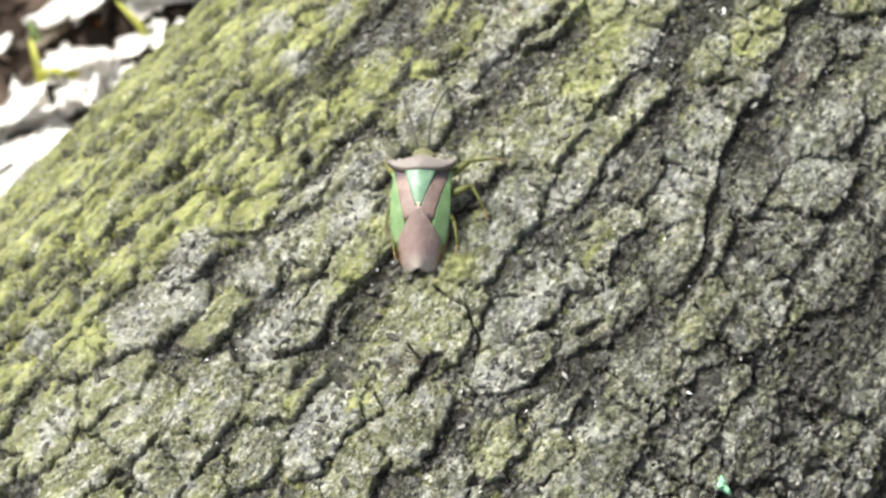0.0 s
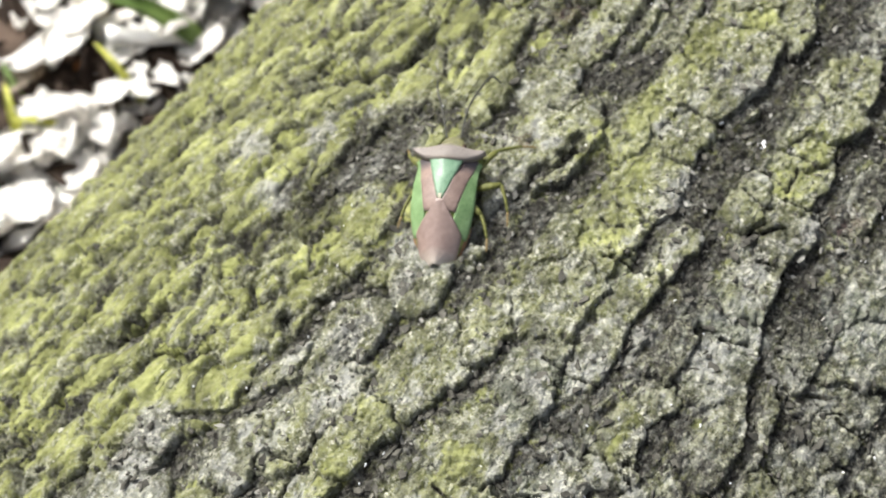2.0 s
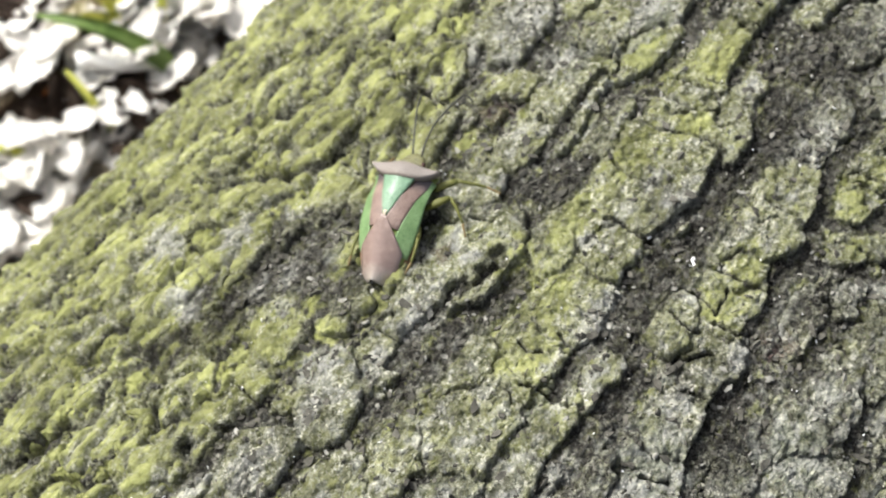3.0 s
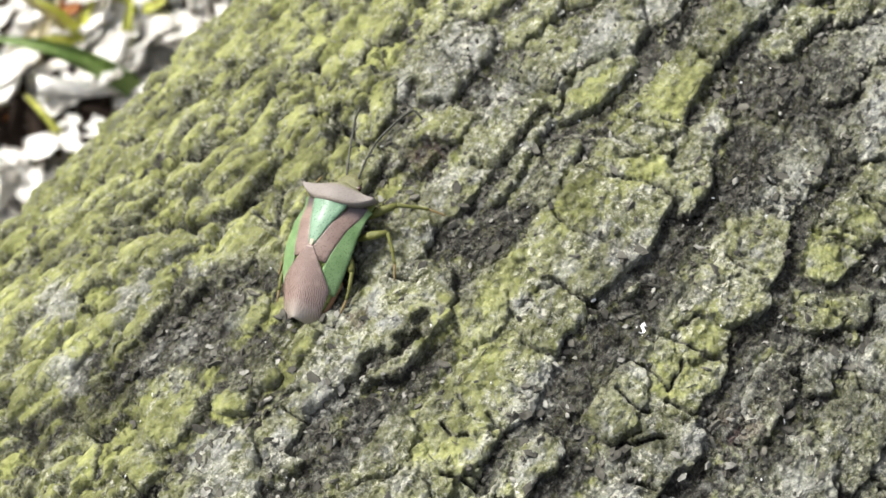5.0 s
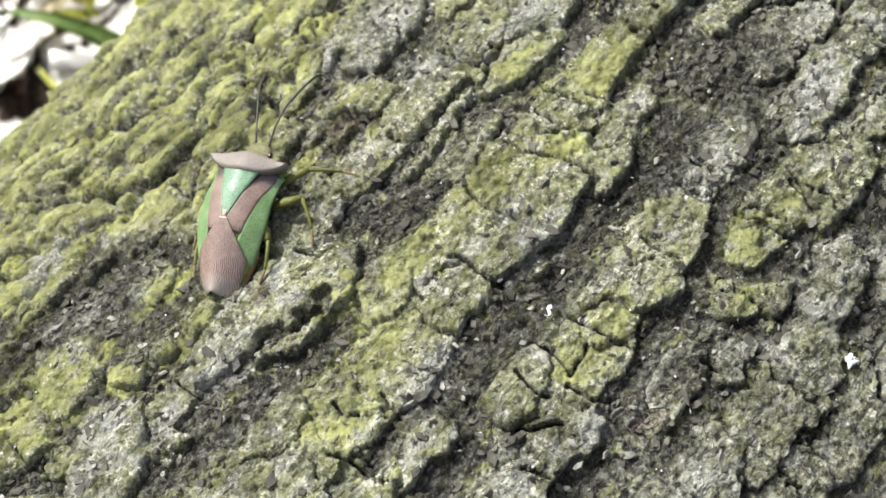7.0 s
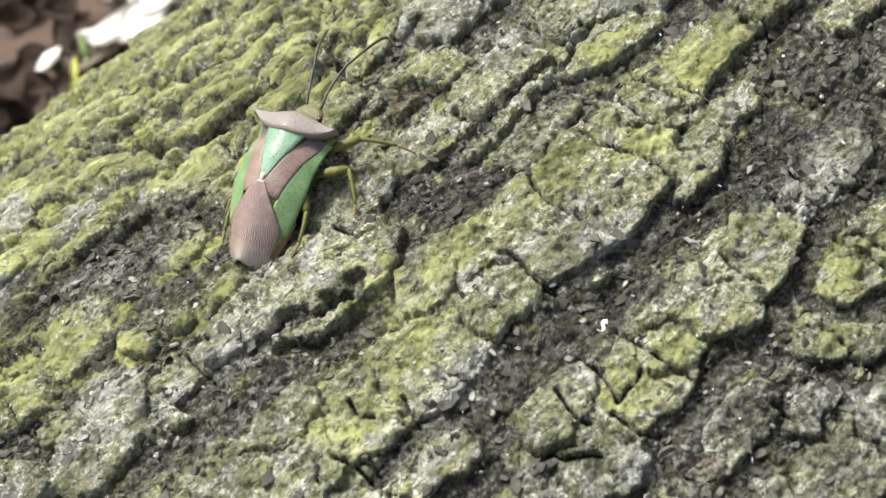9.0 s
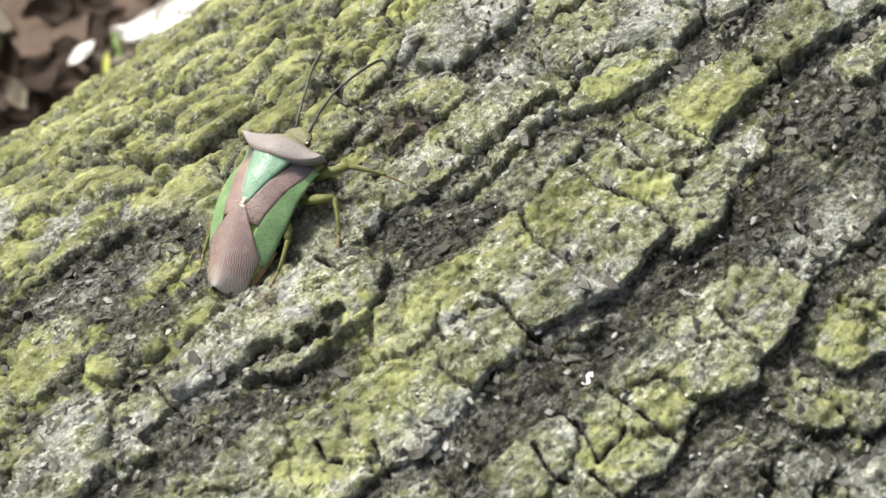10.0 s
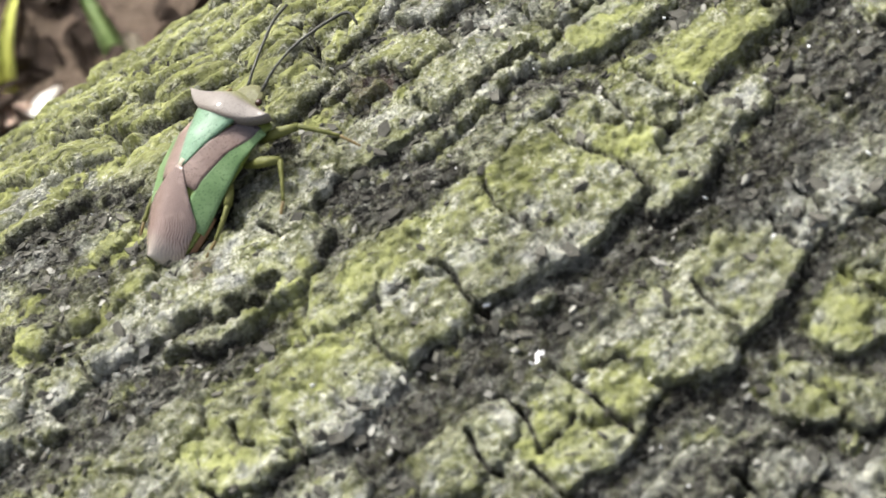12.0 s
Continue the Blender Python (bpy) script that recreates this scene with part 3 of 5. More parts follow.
def scattered(rng, seeds, s0, s1, u0, u1):
    """Fills the rest of a stretch of bark with plates of a kind that suits the side: mossy scales far round, grey flakes near."""
    out = list(seeds)
    for _ in range(7000):
        s, u = rng.uniform(s0, s1), rng.uniform(u0, u1)
        far = 1 / (1 + math.exp(-(u - float(np.interp(s, *MOSS_LINE))) / 1.2))
        size = rng.uniform(0.7, 1.3)
        length, width = size * (3.4 + 0.6 * far), size * (2.0 + 1.3 * far)
        cover = far * rng.uniform(0.85, 1.0) + (1 - far) * max(0.0, rng.gauss(0.42 + 0.010 * (u + 5), 0.18))
        if any(((s - a) / (l + 1.0)) ** 2 + ((u - b) / (w + 1.0)) ** 2 < 1 for a, b, l, w in HOLLOWS):
            continue
        known = -28 < s < 94 and -24 < u < float(np.interp(s, *MOSS_LINE)) - 1
        if all(max(abs(s - a) / (l + length), abs(u - b) / (w + width)) > (1.12 if known else 0.82 if far > 0.5 else 0.95) for a, b, l, w, _c in out):
            out.append((s, u, length, width, min(cover, 1.0)))
    return out


def bark_field(S, U, seeds, rng):
    """For each place: the plate it belongs to, the room inside that plate, the room to the next plate, the lift, the cover, and how much it lies on the plate's near side."""
    ws = S + 0.9 * rough_noise(S / 4.2, U / 3.2, 11) + 0.45 * rough_noise(S / 1.5, U / 1.3, 12, 2, 0.5)
    wu = U + 0.70 * rough_noise(S / 4.8, U / 3.0, 21) + 0.45 * rough_noise(S / 1.5, U / 1.3, 22, 2, 0.5)
    near, second = np.full(S.shape, 9.0, np.float32), np.full(S.shape, 9.0, np.float32)
    which = np.zeros(S.shape, np.int32)
    lift, cover, side = (np.zeros(S.shape, np.float32) for _ in range(3))
    half = np.ones(S.shape, np.float32)
    for k, (s, u, l, w, c) in enumerate(seeds):
        turn = rng.uniform(-0.2, 0.2)
        rise, lean, skew = rng.uniform(-0.3, 0.35), rng.uniform(0.0, 0.10), rng.uniform(-0.04, 0.04)
        rows = np.where(np.abs(S[:, 0] - s) < 2.0 * l + 3)[0]
        cols = np.where(np.abs(U[0] - u) < 2.2 * w + 3)[0]
        if not len(rows) or not len(cols):
            continue
        cut = (slice(rows[0], rows[-1] + 1), slice(cols[0], cols[-1] + 1))
        a, b = ws[cut] - s, wu[cut] - u
        a, b = (a * math.cos(turn) + b * math.sin(turn)) / l, (b * math.cos(turn) - a * math.sin(turn)) / w
        d = (np.abs(a * 0.80) ** 3.0 + np.abs(b) ** 3.0) ** (1 / 3.0)
        win = d < near[cut]
        second[cut] = np.where(win, near[cut], np.minimum(second[cut], d))
        near[cut] = np.where(win, d, near[cut])
        which[cut] = np.where(win, k, which[cut])
        lift[cut] = np.where(win, rise - lean * b * w + skew * a * l, lift[cut])
        cover[cut] = np.where(win, c, cover[cut])
        side[cut] = np.where(win, smooth(-b, -0.35, 0.55), side[cut])
        half[cut] = np.where(win, min(l, w), half[cut])
    return which, (1.24 - near) * half, (second - near) * 0.5 * half, lift, cover, side


def room_along(mask):
    """Steps to the next True cell in both ways along the second axis."""
    n = mask.shape[1]
    place = np.arange(n)[None, :] + 0 * mask
    last = np.maximum.accumulate(np.where(mask, place, -400), axis=1)
    following = np.minimum.accumulate(np.where(mask, place, n + 400)[:, ::-1], axis=1)[:, ::-1]
    return place - last, following - place


def blurred(a, r):
    for axis in (0, 1):
        pad = [(r + 1, r) if k == axis else (0, 0) for k in (0, 1)]
        c = np.cumsum(np.pad(a, pad, mode="edge"), axis=axis)
        n = a.shape[axis]
        hi = np.take(c, np.arange(2 * r + 1, 2 * r + 1 + n), axis=axis)
        lo = np.take(c, np.arange(0, n), axis=axis)
        a = (hi - lo) / (2 * r + 1)
    return a


def islands(quads):
    """Parts a list of quads into those that hang together."""
    used, q = np.unique(quads, return_inverse=True)
    q = q.reshape(-1, 4)
    tag = np.arange(len(used))
    while True:
        low = tag[q].min(axis=1)
        after = tag.copy()
        for k in range(4):
            np.minimum.at(after, q[:, k], low)
        after = after[after]
        if (after == tag).all():
            break
        tag = after
    mark = tag[q[:, 0]]
    return [quads[mark == v] for v in np.unique(mark)]


def build_log():
    rng = random.Random(7)
    fallen = tagged(new("fallen_log"), "fallen log with furrowed grey bark, yellow-green moss and pale lichen", "log")
    s = np.arange(-48, 102, 0.162)
    u = np.arange(-51, 95, 0.205)
    S, U = np.meshgrid(s, u, indexing="ij")
    seeds = scattered(rng, RIDGE_FAR + RIDGE_B + RIDGE_C + RIDGE_D + RIDGE_E + NEAR_END + NEAR_END_LOW + MOSS_LUMPS + NEAR_FLAKES, -60, 108, -58, 99)
    which, inside, gap, lift, cover, side = bark_field(S, U, seeds, rng)
    ragged = 0.30 * rough_noise(S / 2.2, U / 1.6, 161, 3, 0.6)
    deep_shade = spots(S, U, DARK_A + DARK_B, ragged)
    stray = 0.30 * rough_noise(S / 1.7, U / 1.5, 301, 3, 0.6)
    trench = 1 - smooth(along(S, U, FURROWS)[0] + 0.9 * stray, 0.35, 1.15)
    crevice = 1 - smooth(along(S + 0.35 * stray, U + 0.25 * rough_noise(S / 1.5, U / 1.6, 305, 3, 0.6), CRACKS)[0] + 0.5 * stray, 0.25, 1.1)
    away, ahead = along(S + 0.8 * stray, U + 1.0 * stray, CREASES)
    crease = 1 - smooth(away + 0.5 * stray, 0.25, 1.2)
    dip = np.where((ahead > 0) & (away < 8), np.exp(-ahead / 1.6) * (1 - smooth(away, 5, 8)), 0)
    # hollows and trenches also lose moss and crust, so their shade is partly colour
    deep_shade = np.maximum(deep_shade, 0.85 * trench)
    inside = inside - (2.6 - 1.3 * smooth(U, 28, 38)) * deep_shade - 2.0 * trench * smooth(U, 26, 34)
    on_plate = inside > 0

    # covers, ragged at their borders
    far = smooth(U - np.interp(S[:, 0], *MOSS_LINE)[:, None] + 1.2 * rough_noise(S / 5, U / 4, 63, 3), -2.0, 2.0)
    patch = rough_noise(S / 3.0, U / 2.4, 61, 4, 0.66)
    tuft = rough_noise(S / 0.8, U / 0.7, 66, 3, 0.7)
    moss = smooth(cover + 0.12 * smooth(U, -6, 8) + 0.30 * patch + 0.16 * tuft, 0.05, 0.95)
    moss = np.maximum(moss, far * smooth(0.70 + 0.45 * patch + 0.12 * tuft, 0.15, 0.5))
    bald = np.zeros(S.shape)
    for a, b, l, w in BARE:
        bald = np.maximum(bald, np.exp(-(((S - a) / l) ** 2 + ((U - b + 0.8 * patch) / w) ** 2) ** 2))
    moss = moss * (1 - 0.8 * bald)
    pale = smooth(rough_noise(S / 2.8, U / 2.2, 71, 5, 0.65) + 0.9 * (0.42 - cover), 0.10, 0.6) * (1 - 0.6 * far)
    scurf = spots(S, U, WHITE_A + WHITE_B + WHITE_C, 1.6 * ragged + 0.12 * tuft)
    tufts = spots(S, U, TUFTS_A + TUFTS_B + TUFTS_C, 1.4 * ragged + 0.12 * tuft)
    pale = 0.9 * pale * (1 - 0.7 * bald)
    tint = spots(S, U, COLD, 1.5 * ragged + 0.12 * tuft) - spots(S, U, RUSTY, 1.5 * ragged)
    moss = moss * (1 - 0.6 * np.abs(tint))
    pale, moss = np.maximum(pale * (1 - 0.8 * far), scurf) * (1 - 0.8 * tufts), np.maximum(moss * (1 - 0.45 * pale) * (1 - 0.75 * scurf), tufts) * (1 - deep_shade)

    # the floor of the furrows: deep under the brow of the ridge above it, rising to the next ridge; crumbly and stringy
    below, above = room_along(on_plate)
    ramp = above / np.maximum(above + below, 1.0)
    strand = rough_noise(S / 3.2, U / 0.8, 31, 4, 0.65)
    fine = rough_noise(S / 0.62, U / 0.55, 85, 3, 0.7)
    mid = 0.5 - np.minimum(pebbles(S / 1.25 + 0.22 * fine, U / 1.1 + 0.15 * strand, 97), 0.75)
    crumb = 0.5 - np.minimum(pebbles(S / 1.1 + 0.3 * strand, U / 0.85, 37), 0.9)
    grit = 0.5 - np.minimum(pebbles(S / 0.55 + 0.2 * fine, U / 0.5, 39), 0.9)
    floor_h = blurred(np.where(on_plate, -0.7, -1.0 + 0.95 * ramp ** 0.75), 4)
    floor_h = floor_h + 0.18 * strand + 0.42 * crumb + 0.32 * grit + 0.16 * fine
    floor_h += 0.1 * far * (1 - trench) + 0.1 * deep_shade + 0.4 * deep_shade * patch - 0.15 * trench
    known = smooth(np.minimum(np.minimum(S + 22, 92 - S), np.minimum(U + 24, 60 - U)), 0, 6)

    # the tops of the plates: flat, crumbly, swollen where moss sits, parted by fine cracks
    flakes = rough_noise(S / 2.6, U / 2.0, 81, 5, 0.62)
    cushion = 0.55 - np.minimum(pebbles(S / 2.7 + 0.10 * fine + 0.30 * flakes, U / 1.9 + 0.30 * patch, 91), 0.72)
    small = 0.5 - np.minimum(pebbles(S / 0.62 + 0.2 * fine, U / 0.56, 95), 0.8)
    thick = 0.14 + 0.86 * far
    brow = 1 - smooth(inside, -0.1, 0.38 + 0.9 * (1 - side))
    even = 1 - 0.45 * brow
    crown = lift + 0.14 + 0.20 * flakes + even * (0.11 * fine + 0.34 * small + 0.42 * mid)
    crown += moss * (0.10 + thick * (0.15 + 1.60 * cushion + 0.12 * even * small + 0.50 * patch))
    crown -= 0.2 * far * smooth(-patch, 0.1, 0.9)
    run = S + 1.1 * rough_noise(S / 6.0, U / 3.5, 121, 3) + 0.25 * fine + 3.0 * hashed(which, which * 0 + 3, 123)
    number = np.floor(run / 5.2)
    spot = (number + 0.5 + 0.6 * (hashed(number, which, 125) - 0.5)) * 5.2
    split = (1 - smooth(np.abs(run - spot) + 0.06 * tuft, 0.02, 0.20)) * (hashed(number, which, 127) < 0.55 - 0.42 * known) * (1 - 0.8 * far)
    split = np.maximum(0.8 * split, crevice)
    seam = np.abs(rough_noise(S / 12.0 + 0.05 * fine, U / 7.5 + 0.10 * flakes, 171, 2, 0.5))
    seam = (1 - smooth(seam, 0.015, 0.13)) * smooth(rough_noise(S / 9.0, U / 7.0, 177, 2), -0.3, 0.05) * (1 - 0.2 * known) * smooth(moss, 0.3, 0.8) * (0.25 + 0.75 * far)
    seam = np.maximum(seam, crease)
    joint = (1 - smooth(gap + 0.04 * fine, 0.03, 0.25)) * (0.25 + 0.85 * smooth(rough_noise(S / 3.2, U / 3.2, 129, 2), -0.35, 0.35)) * (1 - 0.55 * known)
    calm = 1 - 0.45 * smooth(-U, 4, 22) * smooth(-S, -56, -40)
    high = crown - (1.15 + 0.25 * far) * calm * joint - 0.95 * split - 1.3 * seam - brow * (0.25 + (0.6 - 0.3 * far) * side * calm)

    skirt = 1 - smooth(blurred(blurred(on_plate.astype(float), 2), 1), 0.12, 0.62)

    # thick moss: smooth lumps that lean over one another, with creases between them
    def domes(a, b, size):
        return np.sqrt(np.clip(1 - (pebbles(a, b, size) / 0.8) ** 2, 0, 1))
    lesser = domes(S / 3.4 + 0.16 * tuft + 0.10 * flakes, U / 2.2 + 0.16 * fine, 193)
    least = domes(S / 1.6 + 0.10 * fine, U / 1.0 + 0.10 * tuft, 195)
    slow = rough_noise(S / 7.0, U / 6.0, 421, 2, 0.5)
    curl = rough_noise(S / 2.4, U / 2.2, 423, 3, 0.55)
    rims, level, past = cell_rims(S / 7.5 + 0.34 * slow + 0.09 * curl, U / 6.0 + 0.34 * rough_noise(S / 6.0, U / 6.0, 425, 2, 0.5) + 0.09 * curl, 413)
    lobes, _, beyond = cell_rims(S / 4.2 + 0.16 * curl, U / 3.0 + 0.14 * slow + 0.06 * fine, 417)
    gapped = smooth(rough_noise(S / 6.0, U / 5.0, 411, 2), -0.50, 0.10)
    tier = U / 7.0 + 0.8 * rough_noise(S / 12.0, U / 9.0, 401, 2, 0.5) + 0.08 * curl
    rest = tier - np.floor(tier)
    bold = smooth(rough_noise(S / 8.0, U / 6.0, 405, 2), -0.35, 0.35)
    under = far * np.maximum(bold * smooth(rest, 0.86, 0.95) * (1 - smooth(rest, 0.98, 1.0)), gapped * (1 - smooth(rims, 0.02, 0.11)))
    # creases and overhung edges drop to bark colour, painting their shade into the moss
    moss = moss * (1 - 0.92 * under)
    swell = 0.4 * lift - 1.15 + 0.5 * level - 1.0 * past - 0.30 * beyond + 0.6 * bold * (1 - smooth(rest, 0.0, 0.95)) - 0.85 * under + 0.20 * smooth(rims, 0.0, 0.25) + 0.16 * smooth(lobes, 0.0, 0.2)
    swell = swell + 0.10 * lesser + 0.08 * least + 0.02 * fine + 0.25 * slow + 0.12 * curl - 1.3 * seam - 0.8 * dip - 0.4 * joint - 0.4 * brow
    high = high + 0.85 * far * (blurred(swell, 1) - high) - 1.35 * skirt
    moss = moss * (1 - 0.35 * far * (1 - smooth(lobes, 0.02, 0.16))) * (1 - seam)

    floor_h = floor_h - 1.6 * far * seam - 0.7 * split - 0.8 * far * dip - 0.9 * under - 0.3 * far

    # what grows on a plate spreads a little way onto the floor that meets it
    weight = blurred(on_plate.astype(float), 8) + 1e-6
    near_moss, near_pale = blurred(moss * on_plate, 8) / weight, blurred(pale * on_plate, 8) / weight
    meet = smooth(ramp, 0.45, 1.0)
    floor_moss = (1 - 0.95 * deep_shade) * (1 - 0.85 * seam) * (1 - 0.7 * bald * (1 - tufts)) * np.clip(0.9 * tufts + 0.95 * far * smooth(0.6 + 0.5 * patch + 0.2 * tuft, 0.25, 0.65) + (1 - far) * (0.9 * meet * near_moss + 0.7 * smooth(0.4 * patch + 0.25 * tuft, 0.05, 0.5)), 0, 1)
    floor_pale = np.clip(0.30 * smooth(rough_noise(S / 1.3, U / 1.1, 111, 4, 0.7) + 0.25 * ramp, 0.30, 0.85) * (1 - 0.6 * far) + meet * near_pale + 0.7 * scurf, 0, 1) * (1 - 0.2 * deep_shade) * (1 - 0.5 * bald)
    rim = np.minimum(np.minimum(S - s[0], s[-1] - S), np.minimum(U - u[0], u[-1] - U))
    sink = -6.0 * (1 - smooth(rim, 0, 4))
    n, m = S.shape
    index = np.arange(n * m).reshape(n, m)
    quads = np.stack([index[:-1, :-1], index[1:, :-1], index[1:, 1:], index[:-1, 1:]], -1).reshape(-1, 4)
    floor_plate = np.clip((0.70 * meet) * (1 - 0.85 * bald) * (1 - 0.7 * deep_shade) + 0.2 * smooth(crumb + grit, 0.2, 0.8), 0, 1)
    buried = (inside > 1.3) & (gap > 0.9) & (high > floor_h + 0.3)
    bare = ~(buried[:-1, :-1] & buried[1:, :-1] & buried[1:, 1:] & buried[:-1, 1:]).reshape(-1)
    used, q = np.unique(quads[bare], return_inverse=True)
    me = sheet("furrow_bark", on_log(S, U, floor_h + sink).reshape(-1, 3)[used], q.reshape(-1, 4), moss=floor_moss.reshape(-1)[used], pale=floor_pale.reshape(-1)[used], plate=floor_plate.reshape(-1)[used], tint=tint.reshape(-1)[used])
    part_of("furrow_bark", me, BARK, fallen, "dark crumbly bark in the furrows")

    # the plates, each a piece of its own; those round the far edges are joined
    place = on_log(S, U, high + sink)
    keep = skirt < 0.995
    cell = keep[:-1, :-1] & keep[1:, :-1] & keep[1:, 1:] & keep[:-1, 1:]
    owner = np.where(cell, which[:-1, :-1], -1).reshape(-1)
    order = np.argsort(owner, kind="stable")
    RELIEF.update(s=s, u=u, top=np.where(keep, np.maximum(high, floor_h), floor_h), open=(1 - far) * np.maximum(np.where(on_plate, 0.12, 0.75), scurf) * (1 - tufts))
    bounds = np.searchsorted(owner[order], np.arange(len(seeds) + 1))
    # darkened in colour for shade: near brows and the near side; cracks lose crust
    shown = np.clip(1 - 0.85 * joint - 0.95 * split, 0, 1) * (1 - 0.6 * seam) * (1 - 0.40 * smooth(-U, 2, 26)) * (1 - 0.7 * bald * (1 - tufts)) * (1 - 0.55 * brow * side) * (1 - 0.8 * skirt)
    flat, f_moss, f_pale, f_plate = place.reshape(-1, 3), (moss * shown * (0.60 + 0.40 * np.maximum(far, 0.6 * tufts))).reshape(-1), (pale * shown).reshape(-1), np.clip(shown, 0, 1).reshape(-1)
    f_tint = tint.reshape(-1)
    middle = sorted(range(len(seeds)), key=lambda k: abs(seeds[k][0] - 34) / 62 + abs(seeds[k][1] - 16) / 44)
    single = set(middle[:265])
    rest = []
    for k in range(len(seeds)):
        q = quads[order[bounds[k]:bounds[k + 1]]]
        if len(q) < 12:
            continue
        if k not in single:
            rest.append(q)
            continue
        pieces = islands(q)
        rest += [p for p in pieces if len(p) < 90]
        for p in pieces:
            if len(p) >= 90:
                used, q = np.unique(p, return_inverse=True)
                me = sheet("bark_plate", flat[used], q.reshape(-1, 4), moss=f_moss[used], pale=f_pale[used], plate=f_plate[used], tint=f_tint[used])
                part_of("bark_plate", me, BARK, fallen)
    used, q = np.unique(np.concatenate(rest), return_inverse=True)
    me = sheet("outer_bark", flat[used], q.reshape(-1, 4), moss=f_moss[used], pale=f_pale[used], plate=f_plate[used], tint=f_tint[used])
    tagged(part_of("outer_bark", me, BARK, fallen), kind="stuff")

    # the rest of the log, out of the near view
    s = np.arange(-420, 561, 3.0)
    u = np.linspace(-math.pi, math.pi, 241)[:-1] * LOG_R * 1000
    S, U = np.meshgrid(s, u, indexing="ij")
    round_u = np.cos(U / 100.37) * 16, np.sin(U / 100.37) * 16
    h = -1.6 + 1.5 * rough_noise(S / 16 + round_u[0] * 0.37, round_u[1] + round_u[0] * 0.61, 131, 4) - 1.0
    hidden = smooth(np.minimum(np.minimum(S + 46, 100 - S), np.minimum(U + 49, 93 - U)), -2, 4)
    h = h - 3.2 * hidden
    n, m = S.shape
    index = np.arange(n * m).reshape(n, m)
    after = np.roll(index, -1, axis=1)
    quads = np.stack([index[:-1], index[1:], after[1:], after[:-1]], -1).reshape(-1, 4)
    me = sheet("log_trunk", on_log(S, U, h).reshape(-1, 3), quads, moss=smooth(U + 12 * ripple(S / 14, U / 14, 151), 10, 45) * smooth(-U, -150, -100), pale=0.3 * smooth(h, -2, 0), plate=smooth(h, -3.4, -1.6))
    part_of("log_trunk", me, BARK, fallen)
    for x, way in ((-0.420, -1), (0.560, 1)):
        bm = bmesh.new()
        bmesh.ops.create_cone(bm, cap_ends=True, segments=64, radius1=LOG_R - 0.005, radius2=LOG_R - 0.006, depth=0.012, matrix=pose(x, 0, LOG_R, 0, 90, 0))
        part("cut_end", bm, WOOD, fallen, "sawn end of the log")
    return fallen


WOOD = make_plain("sawn_wood", (0.16, 0.10, 0.055), (0.34, 0.24, 0.14), 60, 0.85, 0.2, own=False)
build_log()

# ---------------------------------------------------------------- the bug
def make_wing(name, dark, light, pit, root_shade=None):
    """Punctured, waxy wing case: fine dark pits on a plain colour."""
    m = Nodes(name, 0.5, 0.35)
    at = m.where(True)
    dots = m.cells(4800, at, 0.08, 0.40)
    c = m.mix(m.noise(600, at, 3, 0.6, 0.3, 0.7), dark, light)
    c = m.mix(m.span(dots, 0, 1, 0.2, 1.0), pit, c)
    # the shield's shadow and the dark wing base, both put into the colour
    if root_shade:
        split = m.node("ShaderNodeSeparateXYZ", Vector=at)
        c = m.mix(m.span(split.outputs["Y"], 0.0036, 0.0050, 0.0, 0.8), c, root_shade)
    m.b.inputs["Coat Weight"].default_value = 0.2
    m.b.inputs["Coat Roughness"].default_value = 0.35
    return m.done(c, dots, 0.5, 0.00008, depth=0.70)


def make_pronotum():
    """Mauve-brown behind, olive along the front edge."""
    m = Nodes("pronotum_shell", 0.6, 0.35)
    at = m.where(True)
    split = m.node("ShaderNodeSeparateXYZ", Vector=at)
    front = m.span(split.outputs["Y"], 0.0064, 0.0071)
    dots = m.cells(5200, at, 0.05, 0.40)
    c = m.mix(front, (0.31, 0.27, 0.245), (0.30, 0.30, 0.14))
    c = m.mix(m.span(split.outputs["Y"], 0.0046, 0.0052), (0.26, 0.22, 0.18), c)
    c = m.mix(m.span(dots, 0, 1, 0.45, 1.0), (0.06, 0.045, 0.03), c)
    m.b.inputs["Coat Weight"].default_value = 0.1
    return m.done(c, dots, 0.5, 0.00008, depth=0.62)


def make_membrane():
    """Bronze wing membrane with fine lengthwise veins."""
    m = Nodes("wing_membrane", 0.26, 0.6)
    at = m.where(True)
    split = m.node("ShaderNodeSeparateXYZ", Vector=at)
    fan = m.sum("DIVIDE", split.outputs["X"], m.sum("SUBTRACT", 0.0045, split.outputs["Y"]))
    fan = m.sum("ADD", fan, m.span(m.noise(900, at, 2, 0.5, 0.0, 1.0), 0, 1, -0.03, 0.03))
    vein = m.span(m.sum("SINE", m.sum("MULTIPLY", fan, 300.0), 0.0), -0.9, 0.2)
    vein = m.sum("MAXIMUM", vein, m.noise(1500, at, 3, 0.6, 0.52, 0.68))
    c = m.mix(vein, (0.14, 0.09, 0.076), (0.36, 0.26, 0.225))
    c = m.mix(m.span(split.outputs["Y"], -0.0044, -0.0060), c, (0.42, 0.37, 0.32))
    m.b.inputs["Coat Weight"].default_value = 0.4
    m.b.inputs["Coat Roughness"].default_value = 0.2
    return m.done(c, vein, 0.35, 0.00006, depth=0.78)


